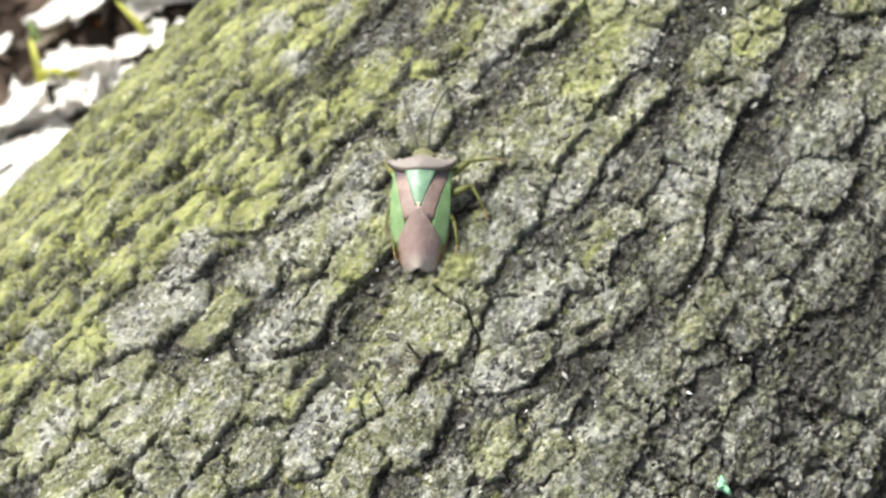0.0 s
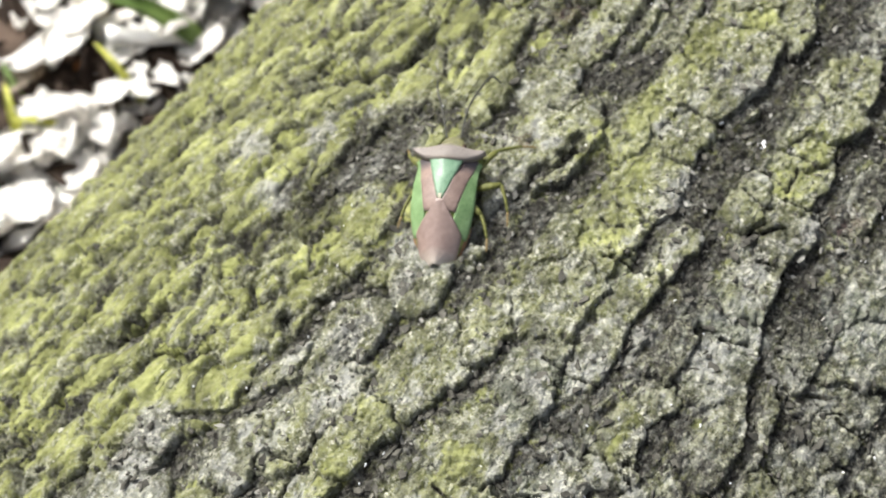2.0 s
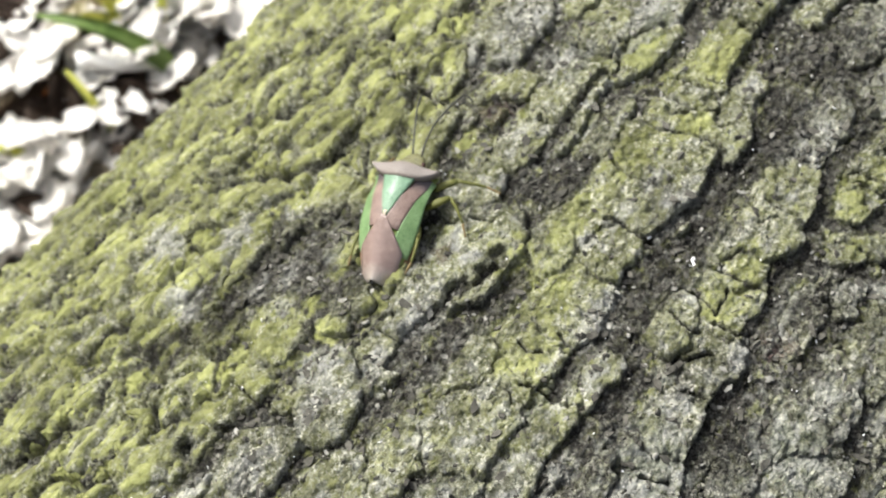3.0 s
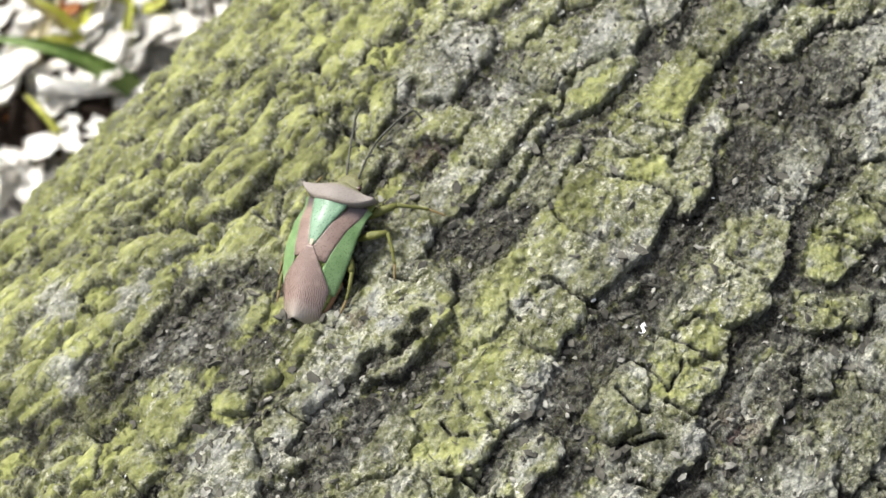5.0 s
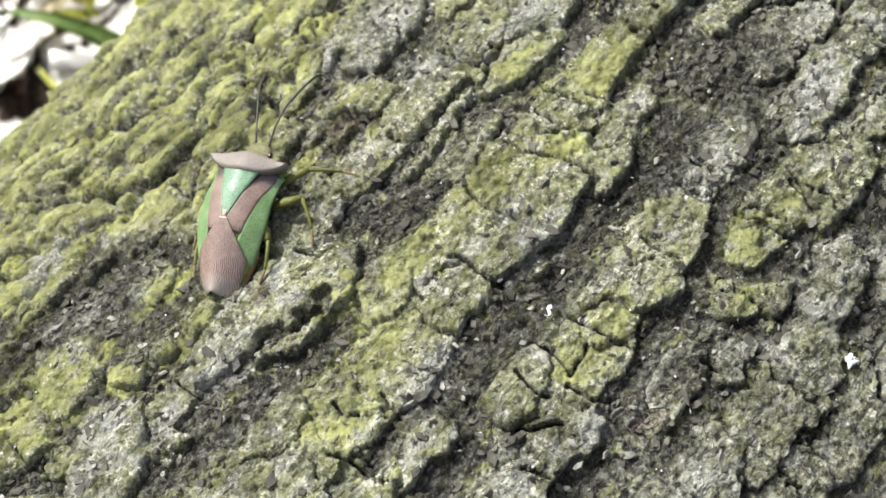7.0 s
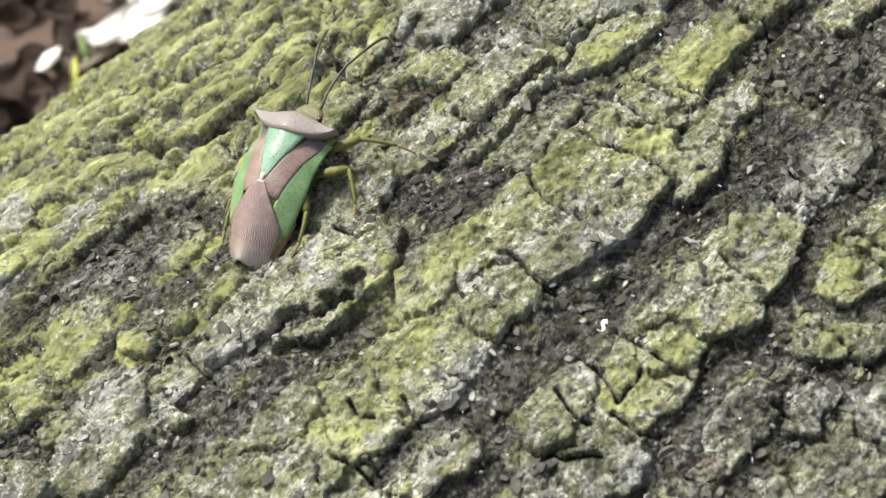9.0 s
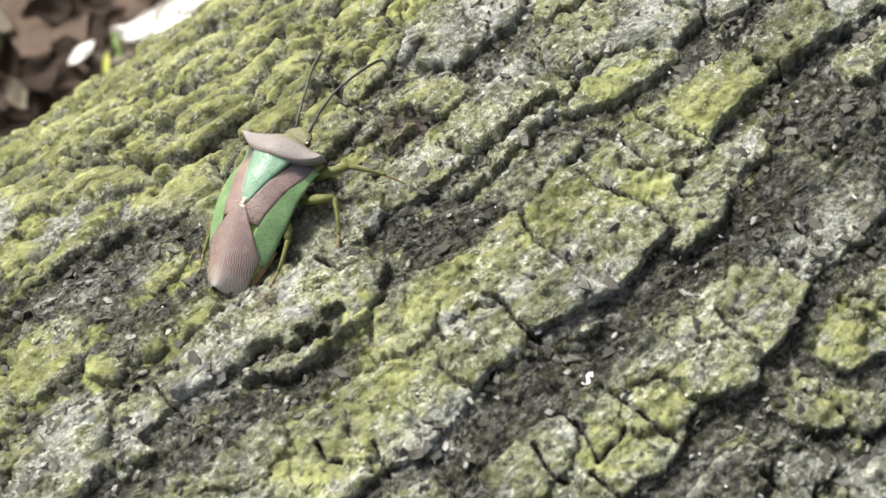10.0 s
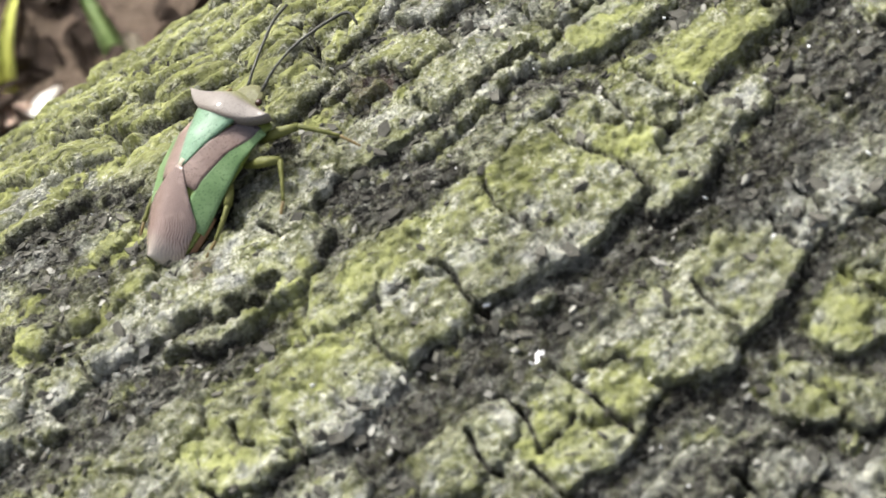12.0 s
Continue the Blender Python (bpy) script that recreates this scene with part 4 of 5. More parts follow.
GREEN_WING = make_wing("green_wing_case", (0.15, 0.27, 0.10), (0.27, 0.42, 0.19), (0.07, 0.15, 0.05))
BROWN_WING = make_wing("brown_wing_case", (0.23, 0.155, 0.13), (0.36, 0.26, 0.22), (0.12, 0.07, 0.055), (0.055, 0.055, 0.075))
SCUTE = make_wing("green_scutellum", (0.13, 0.26, 0.15), (0.26, 0.42, 0.28), (0.04, 0.11, 0.06))
CREAM = make_plain("cream_tip", (0.42, 0.36, 0.27), (0.58, 0.52, 0.40), 900, 0.5, depth=0.78)
PRONOTUM, MEMBRANE = make_pronotum(), make_membrane()
BELLY = make_plain("green_belly", (0.16, 0.22, 0.04), (0.30, 0.34, 0.08), 700, 0.45, 0.4, depth=0.78)
RUST = make_plain("rust_flank", (0.20, 0.10, 0.05), (0.32, 0.18, 0.09), 900, 0.5, 0.4, depth=0.78)
LEG = make_plain("green_leg", (0.13, 0.14, 0.03), (0.22, 0.22, 0.05), 900, 0.6, 0.4, depth=0.66)
FOOT = make_plain("brown_foot", (0.15, 0.10, 0.04), (0.30, 0.22, 0.09), 900, 0.5, 0.4, depth=0.78)
FEELER = make_plain("dark_feeler", (0.025, 0.025, 0.02), (0.07, 0.07, 0.05), 900, 0.45, 0.4, depth=0.78)
OLIVE = make_plain("olive_head", (0.10, 0.10, 0.04), (0.22, 0.21, 0.09), 2500, 0.5, 0.4, depth=0.78)
EYE = make_plain("dark_eye", (0.02, 0.006, 0.004), (0.06, 0.02, 0.012), 900, 0.2, 0.6)

MM = 0.001
# half width and crest height of the body by the place along it, in millimetres from the tip of the scutellum
LINE_Y = (-6.3, -6.0, -5.0, -3.4, -2.0, 0.0, 2.5, 4.6, 5.4, 6.3, 6.8, 7.2, 7.6)
LINE_W = (0.6, 1.2, 2.1, 2.75, 3.2, 3.5, 3.5, 3.4, 3.65, 4.0, 2.9, 2.0, 1.5)
LINE_Z = (0.9, 1.0, 1.5, 2.3, 3.05, 4.05, 4.7, 5.0, 5.1, 4.95, 4.6, 4.2, 3.8)


def width_at(y):
    return float(np.interp(y, LINE_Y, LINE_W))


def back_at(x, y, lift=0.0):
    w = max(width_at(y), 0.4)
    side = min(abs(x) / w, 1.15)
    return float(np.interp(y, LINE_Y, LINE_Z)) - 1.7 * side ** 1.75 + lift


def shell(name, rows, material, parent, lift=0.0, thick=0.12, label="", flare=0.0, dip=0.0):
    """A bent plate over the back from rows of (x, y) points in millimetres, with an edge that turns down."""
    bm = bmesh.new()
    tops = [[bm.verts.new((x * MM, y * MM, (back_at(x, y, lift) + flare * (abs(x) / 4) ** 3 - dip * max(0.0, min(1.0, (y - 2.6) / 2.0)) * min(1.0, abs(x) / 2.2)) * MM)) for x, y in row] for row in rows]
    lows = [[bm.verts.new((v.co.x, v.co.y, v.co.z - thick * MM)) for v in row] for row in tops]
    n, m = len(rows), len(rows[0])
    for i in range(n - 1):
        for j in range(m - 1):
            bm.faces.new((tops[i][j], tops[i + 1][j], tops[i + 1][j + 1], tops[i][j + 1]))
            bm.faces.new((lows[i][j + 1], lows[i + 1][j + 1], lows[i + 1][j], lows[i][j]))
    ring = [(0, j) for j in range(m)] + [(i, m - 1) for i in range(1, n)] + [(n - 1, j) for j in range(m - 2, -1, -1)] + [(i, 0) for i in range(n - 2, 0, -1)]
    for (a, b), (c, d) in zip(ring, ring[1:] + ring[:1]):
        bm.faces.new((tops[a][b], tops[c][d], lows[c][d], lows[a][b]))
    bmesh.ops.remove_doubles(bm, verts=bm.verts, dist=1e-6)
    bmesh.ops.recalc_face_normals(bm, faces=bm.faces)
    return part(name, bm, material, parent, label)


def rows_between(inner, outer, ys, n=8):
    return [[(inner(y) + (outer(y) - inner(y)) * k / n, y) for k in range(n + 1)] for y in ys]


def tube(bm, points, radii, sides=8):
    """A bent round rod through points given in millimetres."""
    rings = []
    for i, p in enumerate(points):
        a, b = Vector(points[max(i - 1, 0)]), Vector(points[min(i + 1, len(points) - 1)])
        q = (b - a).to_track_quat("Z", "Y").to_matrix()
        rings.append([bm.verts.new((Vector(p) + q @ Vector((math.cos(t) * radii[i], math.sin(t) * radii[i], 0))) * MM)
                      for t in [6.28318 * k / sides for k in range(sides)]])
    for a, b in zip(rings, rings[1:]):
        for k in range(sides):
            bm.faces.new((a[k], a[(k + 1) % sides], b[(k + 1) % sides], b[k]))
    bm.faces.new(rings[0][::-1])
    bm.faces.new(rings[-1])


def rod(name, points, radii, material, parent, label=""):
    pts, rad = [], []
    for i in range(len(points) - 1):
        for k in range(4):
            t = k / 4
            pts.append(tuple(Vector(points[i]).lerp(Vector(points[i + 1]), t)))
            rad.append(radii[i] + (radii[i + 1] - radii[i]) * t)
    pts.append(points[-1])
    rad.append(radii[-1])
    for _ in range(2):
        pts = [pts[0]] + [tuple((Vector(a) + Vector(b) * 2 + Vector(c)) / 4) for a, b, c in zip(pts, pts[1:], pts[2:])] + [pts[-1]]
    bm = bmesh.new()
    tube(bm, pts, rad)
    return part(name, bm, material, parent, label)


def ball(name, centre, size, material, parent):
    bm = bmesh.new()
    bmesh.ops.create_uvsphere(bm, u_segments=16, v_segments=10, radius=1.0)
    for v in bm.verts:
        v.co = Vector([(c + s * a) * MM for c, s, a in zip(centre, size, v.co)])
    return part(name, bm, material, parent)


def build_bug():
    bug = tagged(new("shield_bug"), "green and bronze shield bug with red-brown wings, on mossy bark", "insect")
    # underside: a keeled body that fills the shell
    bm = bmesh.new()
    rings = []
    for y in np.linspace(-5.5, 7.3, 28):
        w, z = width_at(y) * 0.93, back_at(0, y)
        ring = []
        for k in range(20):
            a = 6.28318 * k / 20
            x = w * math.cos(a)
            low = 0.75 + 0.9 * max(0, (y - 3) / 4)
            ring.append(bm.verts.new((x * MM, y * MM, ((back_at(x, y) - 0.2 - 0.5 * max(0.0, min(1.0, (y - 2.6) / 2.0)) * min(1.0, abs(x) / 2.2)) if math.sin(a) >= 0 else low + (back_at(w, y) - 0.2 - low) * (1 - abs(math.sin(a)) ** 0.8)) * MM)))
        rings.append(ring)
    for a, b in zip(rings, rings[1:]):
        for k in range(20):
            bm.faces.new((a[k], b[k], b[(k + 1) % 20], a[(k + 1) % 20]))
    bm.faces.new(rings[0])
    bm.faces.new(rings[-1][::-1])
    bmesh.ops.recalc_face_normals(bm, faces=bm.faces)
    part("abdomen", bm, BELLY, bug, "yellow-green underside")
    for side in (-1, 1):
        ys = np.linspace(-5.6, -1.6, 14)
        shell("flank", rows_between(lambda y: side * (width_at(y) - 0.55), lambda y: side * (width_at(y) + 0.06), ys, 3), RUST, bug, -0.25, 0.1, "rust-red edge of the abdomen")

    # the shield behind the head, with its two pointed shoulders
    rows = []
    for k in range(25):
        x = -4.05 + 8.1 * k / 24
        f = abs(x) / 4.05
        back, front = 4.6 + 1.68 * f ** 2.4, 7.45 - 1.05 * f ** 1.5
        rows.append([(x, back + (front - back) * j / 8) for j in range(9)])
    shell("pronotum", rows, PRONOTUM, bug, 0.24, 0.9, "mauve-brown shield with olive front edge", 1.0)
    ys = np.linspace(0.15, 5.15, 16)
    shell("scutellum", rows_between(lambda y: -0.16 - 0.40 * y + 0.012 * y * y, lambda y: 0.16 + 0.40 * y - 0.012 * y * y, ys, 10), SCUTE, bug, 0.10, 0.2, "green triangular plate")
    shell("scutellum_tip", rows_between(lambda y: -0.15 - 0.10 * max(y, 0), lambda y: 0.15 + 0.10 * max(y, 0), np.linspace(-0.3, 0.6, 6), 4), CREAM, bug, 0.15, 0.15, "cream tip")
    seam = lambda y: 0.16 + 0.40 * max(y, 0) - 0.012 * max(y, 0) ** 2
    brown = lambda y: 1.95 + 0.24 * y
    for side in (-1, 1):
        wing = shell("corium", rows_between(lambda y: side * (brown(y) - 0.05), lambda y: side * width_at(y), np.linspace(-3.0, 5.5, 22), 8), GREEN_WING, bug, 0.0, 0.15, "bright green outer wing case", dip=0.45)
        shell("clavus", rows_between(lambda y: side * max(seam(y) - 0.02, 0.02), lambda y: side * max(brown(y), seam(y) + 0.05), np.linspace(-0.9, 5.6, 18), 8), BROWN_WING, wing, 0.04, 0.12, "red-brown inner wing case", dip=0.45)

    def fan(y):
        if y > -2.9:
            return 0.25 + (0.1 - y) * 0.78
        if y > -4.9:
            return 2.5 - 0.22 * (-2.9 - y)
        return 2.06 * math.sqrt(max(0.0, 1 - ((-4.9 - y) / 1.32) ** 2)) + 0.02
    shell("membrane", rows_between(lambda y: -fan(y), lambda y: fan(y), np.linspace(-6.2, 0.05, 26), 12), MEMBRANE, bug, 0.16, 0.06, "bronze veined wing membrane")

    head = ball("head", (0, 7.8, 3.0), (1.4, 1.3, 0.45), OLIVE, bug)
    head["label"] = "olive-green head"
    for side in (-1, 1):
        ball("eye", (side * 1.25, 7.7, 3.05), (0.28, 0.32, 0.26), EYE, head)
    feelers = []
    for side, pts in ((-1, [(-0.6, 8.7, 3.1), (-1.0, 10.2, 3.5), (-1.7, 12.6, 3.7), (-2.6, 15.0, 3.5), (-3.0, 17.0, 3.0)]),
                      (1, [(0.8, 8.6, 3.1), (0.8, 10.4, 3.6), (1.0, 13.0, 3.7), (1.9, 15.8, 3.5), (2.8, 17.9, 3.2), (3.9, 17.2, 2.6)])):
        feelers.append(rod("antenna", pts, [0.14, 0.11, 0.11, 0.13, 0.14, 0.10][:len(pts)], FEELER, bug, "thin dark antenna"))

    # legs: hip, knee, ankle, foot
    legs = []
    for side, hip, knee, ankle, toe in (
            (1, (2.6, 5.2, 1.9), (5.5, 7.1, 2.6), (8.1, 8.2, 1.2), (9.6, 8.4, 0.4)),
            (-1, (-2.6, 5.2, 1.9), (-4.2, 6.7, 2.3), (-4.7, 8.4, 1.0), (-4.9, 9.6, 0.3)),
            (1, (2.9, 3.0, 1.7), (5.7, 4.2, 2.2), (7.2, 1.8, 0.9), (7.6, 0.4, 0.3)),
            (-1, (-2.7, 2.6, 1.7), (-3.7, 1.8, 1.6), (-4.0, -0.8, 0.8), (-4.0, -2.0, 0.3)),
            (1, (2.7, 1.2, 1.6), (3.9, -0.5, 1.7), (4.2, -3.0, 0.8), (4.0, -4.3, 0.3)),
            (-1, (-2.6, 1.0, 1.6), (-3.1, -1.2, 1.4), (-2.9, -3.8, 0.7), (-2.7, -4.8, 0.3))):
        hub = Vector(hip)
        leg = new("leg")
        local = [tuple(Vector(p) - hub) for p in (hip, knee, ankle, toe)]
        bm = bmesh.new()
        mid = tuple(Vector(local[0]).lerp(Vector(local[1]), 0.5) + Vector((0, 0, 0.12)))
        tube(bm, [local[0], mid, local[1]], [0.26, 0.44, 0.28], 10)
        me = bpy.data.meshes.new("leg")
        bm.to_mesh(me)
        bm.free()
        bpy.data.objects.remove(leg)
        leg = part_of("leg", me, LEG, bug, "yellow-green leg")
        rod("shin", [local[1], tuple(Vector(local[1]).lerp(Vector(local[2]), 0.5) + Vector((side * 0.12, 0, 0.1))), local[2]], [0.22, 0.18, 0.14], LEG, leg)
        rod("foot", [local[2], tuple(Vector(local[2]).lerp(Vector(local[3]), 0.6)), local[3]], [0.13, 0.12, 0.09], FOOT, leg, "brown foot")
        legs.append((leg, hub * MM, side))
    return bug, legs, feelers


shield_bug, bug_legs, bug_feelers = build_bug()

# ---------------------------------------------------------------- the ground and what lies on it
def make_soil():
    m = Nodes("dark_soil", 0.95, 0.2)
    at = m.where()
    g = m.noise(260, at, 6, 0.7, 0.3, 0.7)
    c = m.mix(g, (0.055, 0.039, 0.028), (0.21, 0.155, 0.115))
    c = m.mix(m.noise(30, at, 4, 0.6, 0.4, 0.7), c, (0.15, 0.105, 0.08))
    return m.done(c, g, 0.8, 0.002, depth=0.9)


SOIL = make_soil()
DRY = make_plain("bleached_leaf", (0.88, 0.84, 0.77), (0.96, 0.95, 0.92), 120, 0.32, 0.8, own=False, stain=0.1)
ORANGE_LEAF = make_plain("orange_leaf", (0.40, 0.13, 0.03), (0.62, 0.25, 0.07), 120, 0.65, 0.3, own=False, depth=0.75)
TAN_LEAF = make_plain("tan_leaf", (0.50, 0.36, 0.28), (0.78, 0.62, 0.52), 120, 0.65, 0.3, own=False)
GRASS = make_plain("grass_blade", (0.20, 0.34, 0.07), (0.45, 0.60, 0.20), 90, 0.5, 0.4, own=False, depth=0.75)
STRAW = make_plain("straw", (0.52, 0.46, 0.28), (0.80, 0.74, 0.52), 160, 0.6, 0.4, own=False)
YELLOW = make_plain("yellow_leaf", (0.55, 0.58, 0.08), (0.80, 0.80, 0.22), 140, 0.55, 0.4, own=False)


def ground_height(x, y):
    x, y = np.asarray(x, float), np.asarray(y, float)
    near = np.exp(-(x * x + y * y) / 1.5)
    return near * (0.006 * rough_noise(x / 0.09, y / 0.09, 201, 4) + 0.002 * rough_noise(x / 0.012, y / 0.012, 211, 3)) - 0.006 - 0.17 * np.clip(y, -0.06, 0.7)


def farther(x, y):
    """A place on the litter, farther out as the ground falls away."""
    return x + 0.127 * (x + 0.012), y + 0.127 * (y + 0.010)


def build_ground():
    edges = [0.0]
    while edges[-1] < 2500:
        edges.append(edges[-1] + max(0.006, edges[-1] * 0.12 if edges[-1] > 0.5 else 0.006))
    line = np.array([-e for e in edges[:0:-1]] + edges)
    X, Y = np.meshgrid(line + 0.05, line + 0.2, indexing="ij")
    Z = ground_height(X, Y)
    n, m = X.shape
    index = np.arange(n * m).reshape(n, m)
    quads = np.stack([index[:-1, :-1], index[1:, :-1], index[1:, 1:], index[:-1, 1:]], -1).reshape(-1, 4)
    ob = part_of("ground", sheet("ground", np.stack([X, Y, Z], -1).reshape(-1, 3), quads), SOIL)
    tagged(ob, "dark brown woodland soil", "ground", kind="structure")


def leaf_mesh(rng, length, width, curl, fold=0.3):
    """A curled dry leaf with a midrib fold and an uneven outline."""
    bm = bmesh.new()
    n, m = 9, 4
    grid = []
    wob = [rng.uniform(0.8, 1.15) for _ in range(n + 1)]
    for i in range(n + 1):
        t = i / n
        w = width * 0.5 * (math.sin(math.pi * min(t * 0.94 + 0.03, 1)) ** 0.8) * wob[i]
        grid.append([bm.verts.new(((t - 0.5) * length, w * (j / m), abs(j / m) * w * fold + curl * length * (t - 0.5) ** 2 + 0.04 * length * math.sin(7 * t + j)))
                     for j in range(-m, m + 1)])
    for a, b in zip(grid, grid[1:]):
        for k in range(2 * m):
            bm.faces.new((a[k], b[k], b[k + 1], a[k + 1]))
    bmesh.ops.solidify(bm, geom=bm.faces[:], thickness=0.0004)
    return bm


def lay_leaf(x, y, length, width, turn, material, label, category="leaf", group="leaf litter", lift=0.004, tip=0.0, lean=0.0, rng=random.Random(3)):
    x, y = farther(x, y)
    ob = part("fallen_leaf", leaf_mesh(rng, 1.1 * length, 1.1 * width, rng.uniform(0.0, 0.25), 0.1), material, None)
    ob.matrix_basis = pose(x, y, float(ground_height(x, y)) + lift, lean, tip, 0) @ pose(0, 0, 0, 0, 0, turn)
    return tagged(ob, label, category, group)


def grass_blade(x, y, height, width, turn, bend, material=None, label="green grass blade beside the log"):
    """A folded blade that rises and arches over; bend in metres of reach."""
    x, y = farther(x, y)
    height, width, bend = 1.1 * height, 1.1 * width, 1.1 * bend
    bm = bmesh.new()
    rows, n = [], 14
    for i in range(n + 1):
        t = i / n
        w = width * 0.5 * (1 - t) ** 0.5 * min(1, 0.5 + 2 * t)
        px, pz = bend * t ** 1.6, height * (math.sin(t * 2.0) / math.sin(2.0) if height < bend else t ** 0.85)
        rows.append([bm.verts.new((px, -w, pz + 0.25 * w)), bm.verts.new((px, 0, pz)), bm.verts.new((px, w, pz + 0.25 * w))])
    for a, b in zip(rows, rows[1:]):
        for k in range(2):
            bm.faces.new((a[k], b[k], b[k + 1], a[k + 1]))
    bmesh.ops.solidify(bm, geom=bm.faces[:], thickness=0.0003)
    ob = part("grass_blade", bm, material or GRASS)
    ob.matrix_basis = pose(x, y, float(ground_height(x, y)) - 0.001, 0, 0, turn)
    return tagged(ob, label, "grass", "grass by the log")


def stalk(x, y, length, radius, turn, tip, material, label):
    x, y = farther(x, y)
    bm = bmesh.new()
    pts = [(length * 1000 * (k / 6 - 0.5), 0.6 * math.sin(k * 1.3), 0.5 * math.cos(k * 1.7)) for k in range(7)]
    tube(bm, pts, [radius * 1000 * (1 - 0.06 * k) for k in range(7)], 8)
    ob = part("dry_stalk", bm, material)
    ob.matrix_basis = pose(x, y, float(ground_height(x, y)) + radius + 0.004, 0, tip, turn)
    return tagged(ob, label, "stalk", "stalks in the litter")


def build_litter():
    rng = random.Random(21)
    pale = "bleached dry leaf on the soil"
    # the pieces that can be told apart behind the log
    lay_leaf(0.078, 0.201, 0.010, 0.007, 40, ORANGE_LEAF, "small orange leaf scrap on dark soil", rng=rng)
    lay_leaf(0.045, 0.190, 0.034, 0.011, -48, DRY, "long bleached leaf strip on the litter", lean=-25, lift=0.010, rng=rng)
    lay_leaf(0.089, 0.178, 0.024, 0.009, -88, DRY, "long bleached leaf strip on the litter", lean=-22, lift=0.010, rng=rng)
    lay_leaf(0.104, 0.203, 0.026, 0.014, -20, DRY, "broad bleached leaf on the litter", lean=-25, lift=0.009, rng=rng)
    lay_leaf(0.119, 0.190, 0.030, 0.016, -35, DRY, "broad bleached leaf on the litter", lean=-25, lift=0.009, rng=rng)
    lay_leaf(0.088, 0.211, 0.020, 0.014, 10, DRY, "broad bleached leaf on the litter", lean=-25, lift=0.009, rng=rng)
    lay_leaf(0.117, 0.213, 0.014, 0.010, 10, ORANGE_LEAF, "small orange leaf scrap on the litter", lean=-15, lift=0.012, rng=rng)
    grass_blade(0.086, 0.217, 0.012, 0.006, -8, 0.030, STRAW, "straw-coloured dead grass blade")
    grass_blade(0.092, 0.206, 0.010, 0.005, 25, 0.034, STRAW, "straw-coloured dead grass blade")
    lay_leaf(0.084, 0.209, 0.026, 0.017, 20, DRY, "broad bleached leaf on the litter", lean=-25, lift=0.010, rng=rng)
    for _ in range(34):
        x, y = rng.uniform(0.030, 0.145), rng.uniform(0.166, 0.216)
        if (x - 0.078) ** 2 + (y - 0.198) ** 2 < 0.012 ** 2 or (x < 0.070 and y > 0.206):
            continue
        lay_leaf(x, y, rng.uniform(0.018, 0.030), rng.uniform(0.011, 0.018), rng.uniform(0, 360), DRY, "broad bleached leaf on the litter", lean=rng.uniform(-34, -20), tip=rng.uniform(-8, 8), lift=rng.uniform(0.006, 0.012), rng=rng)
    for _ in range(9):
        x, y = rng.uniform(0.045, 0.140), rng.uniform(0.172, 0.208)
        grass_blade(x, y, rng.uniform(0.008, 0.016), rng.uniform(0.004, 0.006), rng.uniform(20, 150), rng.uniform(0.016, 0.028), YELLOW, "yellowed grass blade beside the log")
    stalk(0.097, 0.189, 0.026, 0.0035, -50, 6, DRY, "short bleached stalk lying in the litter")
    for x, y, l, w, a in ((0.038, 0.187, 0.040, 0.028, 30), (0.047, 0.196, 0.030, 0.018, 80), (0.022, 0.186, 0.034, 0.022, -10), (0.046, 0.176, 0.028, 0.020, 20), (0.030, 0.177, 0.030, 0.018, -30), (0.064, 0.176, 0.024, 0.014, 10),
                          (0.114, 0.198, 0.030, 0.020, 15), (0.124, 0.190, 0.026, 0.016, 60), (0.135, 0.183, 0.030, 0.018, 0),
                          (0.090, 0.222, 0.026, 0.012, 100), (0.103, 0.222, 0.022, 0.014, 20)):
        lay_leaf(x, y, l, w, a, DRY, pale, lean=rng.uniform(-30, -8), tip=rng.uniform(-10, 10), rng=rng)
    for _ in range(60):
        x, y = rng.uniform(0.045, 0.160), rng.triangular(0.165, 0.240, 0.190)
        if (x - 0.080) ** 2 + (y - 0.203) ** 2 < 0.013 ** 2 or (x - 0.108) ** 2 + (y - 0.210) ** 2 < 0.009 ** 2 or (x < 0.078 and y > 0.204):
            continue
        lay_leaf(x, y, rng.uniform(0.009, 0.021), rng.uniform(0.006, 0.014), rng.uniform(0, 360), DRY, pale, lean=rng.uniform(-32, -4), tip=rng.uniform(-12, 12), lift=rng.uniform(0.004, 0.008), rng=rng)
    lay_leaf(0.055, 0.222, 0.011, 0.008, 20, DRY, "small white petal on dark soil", lean=-25, lift=0.006, rng=rng)
    lay_leaf(0.009, 0.264, 0.017, 0.011, 20, DRY, pale, lean=-25, lift=0.006, rng=rng)
    lay_leaf(0.0278, 0.2348, 0.009, 0.007, 30, YELLOW, "yellow-green leaf scrap on dark soil", lean=-20, lift=0.006, rng=rng)
    lay_leaf(0.0126, 0.2408, 0.018, 0.008, 170, DRY, pale, lean=-25, lift=0.006, rng=rng)
    lay_leaf(0.005, 0.256, 0.016, 0.012, 60, DRY, pale, lean=-25, lift=0.006, rng=rng)
    lay_leaf(-0.001, 0.266, 0.016, 0.013, 0, TAN_LEAF, "tan leaf scrap on dark soil", lean=-20, lift=0.006, rng=rng)
    for x, y, s in ((0.083, 0.209, 0.006), (0.086, 0.201, 0.005), (0.091, 0.204, 0.006), (0.076, 0.211, 0.006), (0.088, 0.212, 0.005), (0.081, 0.195, 0.005)):
        lay_leaf(x, y, s, s * 0.8, rng.uniform(0, 180), DRY, "scrap of bleached leaf on dark soil", rng=rng)
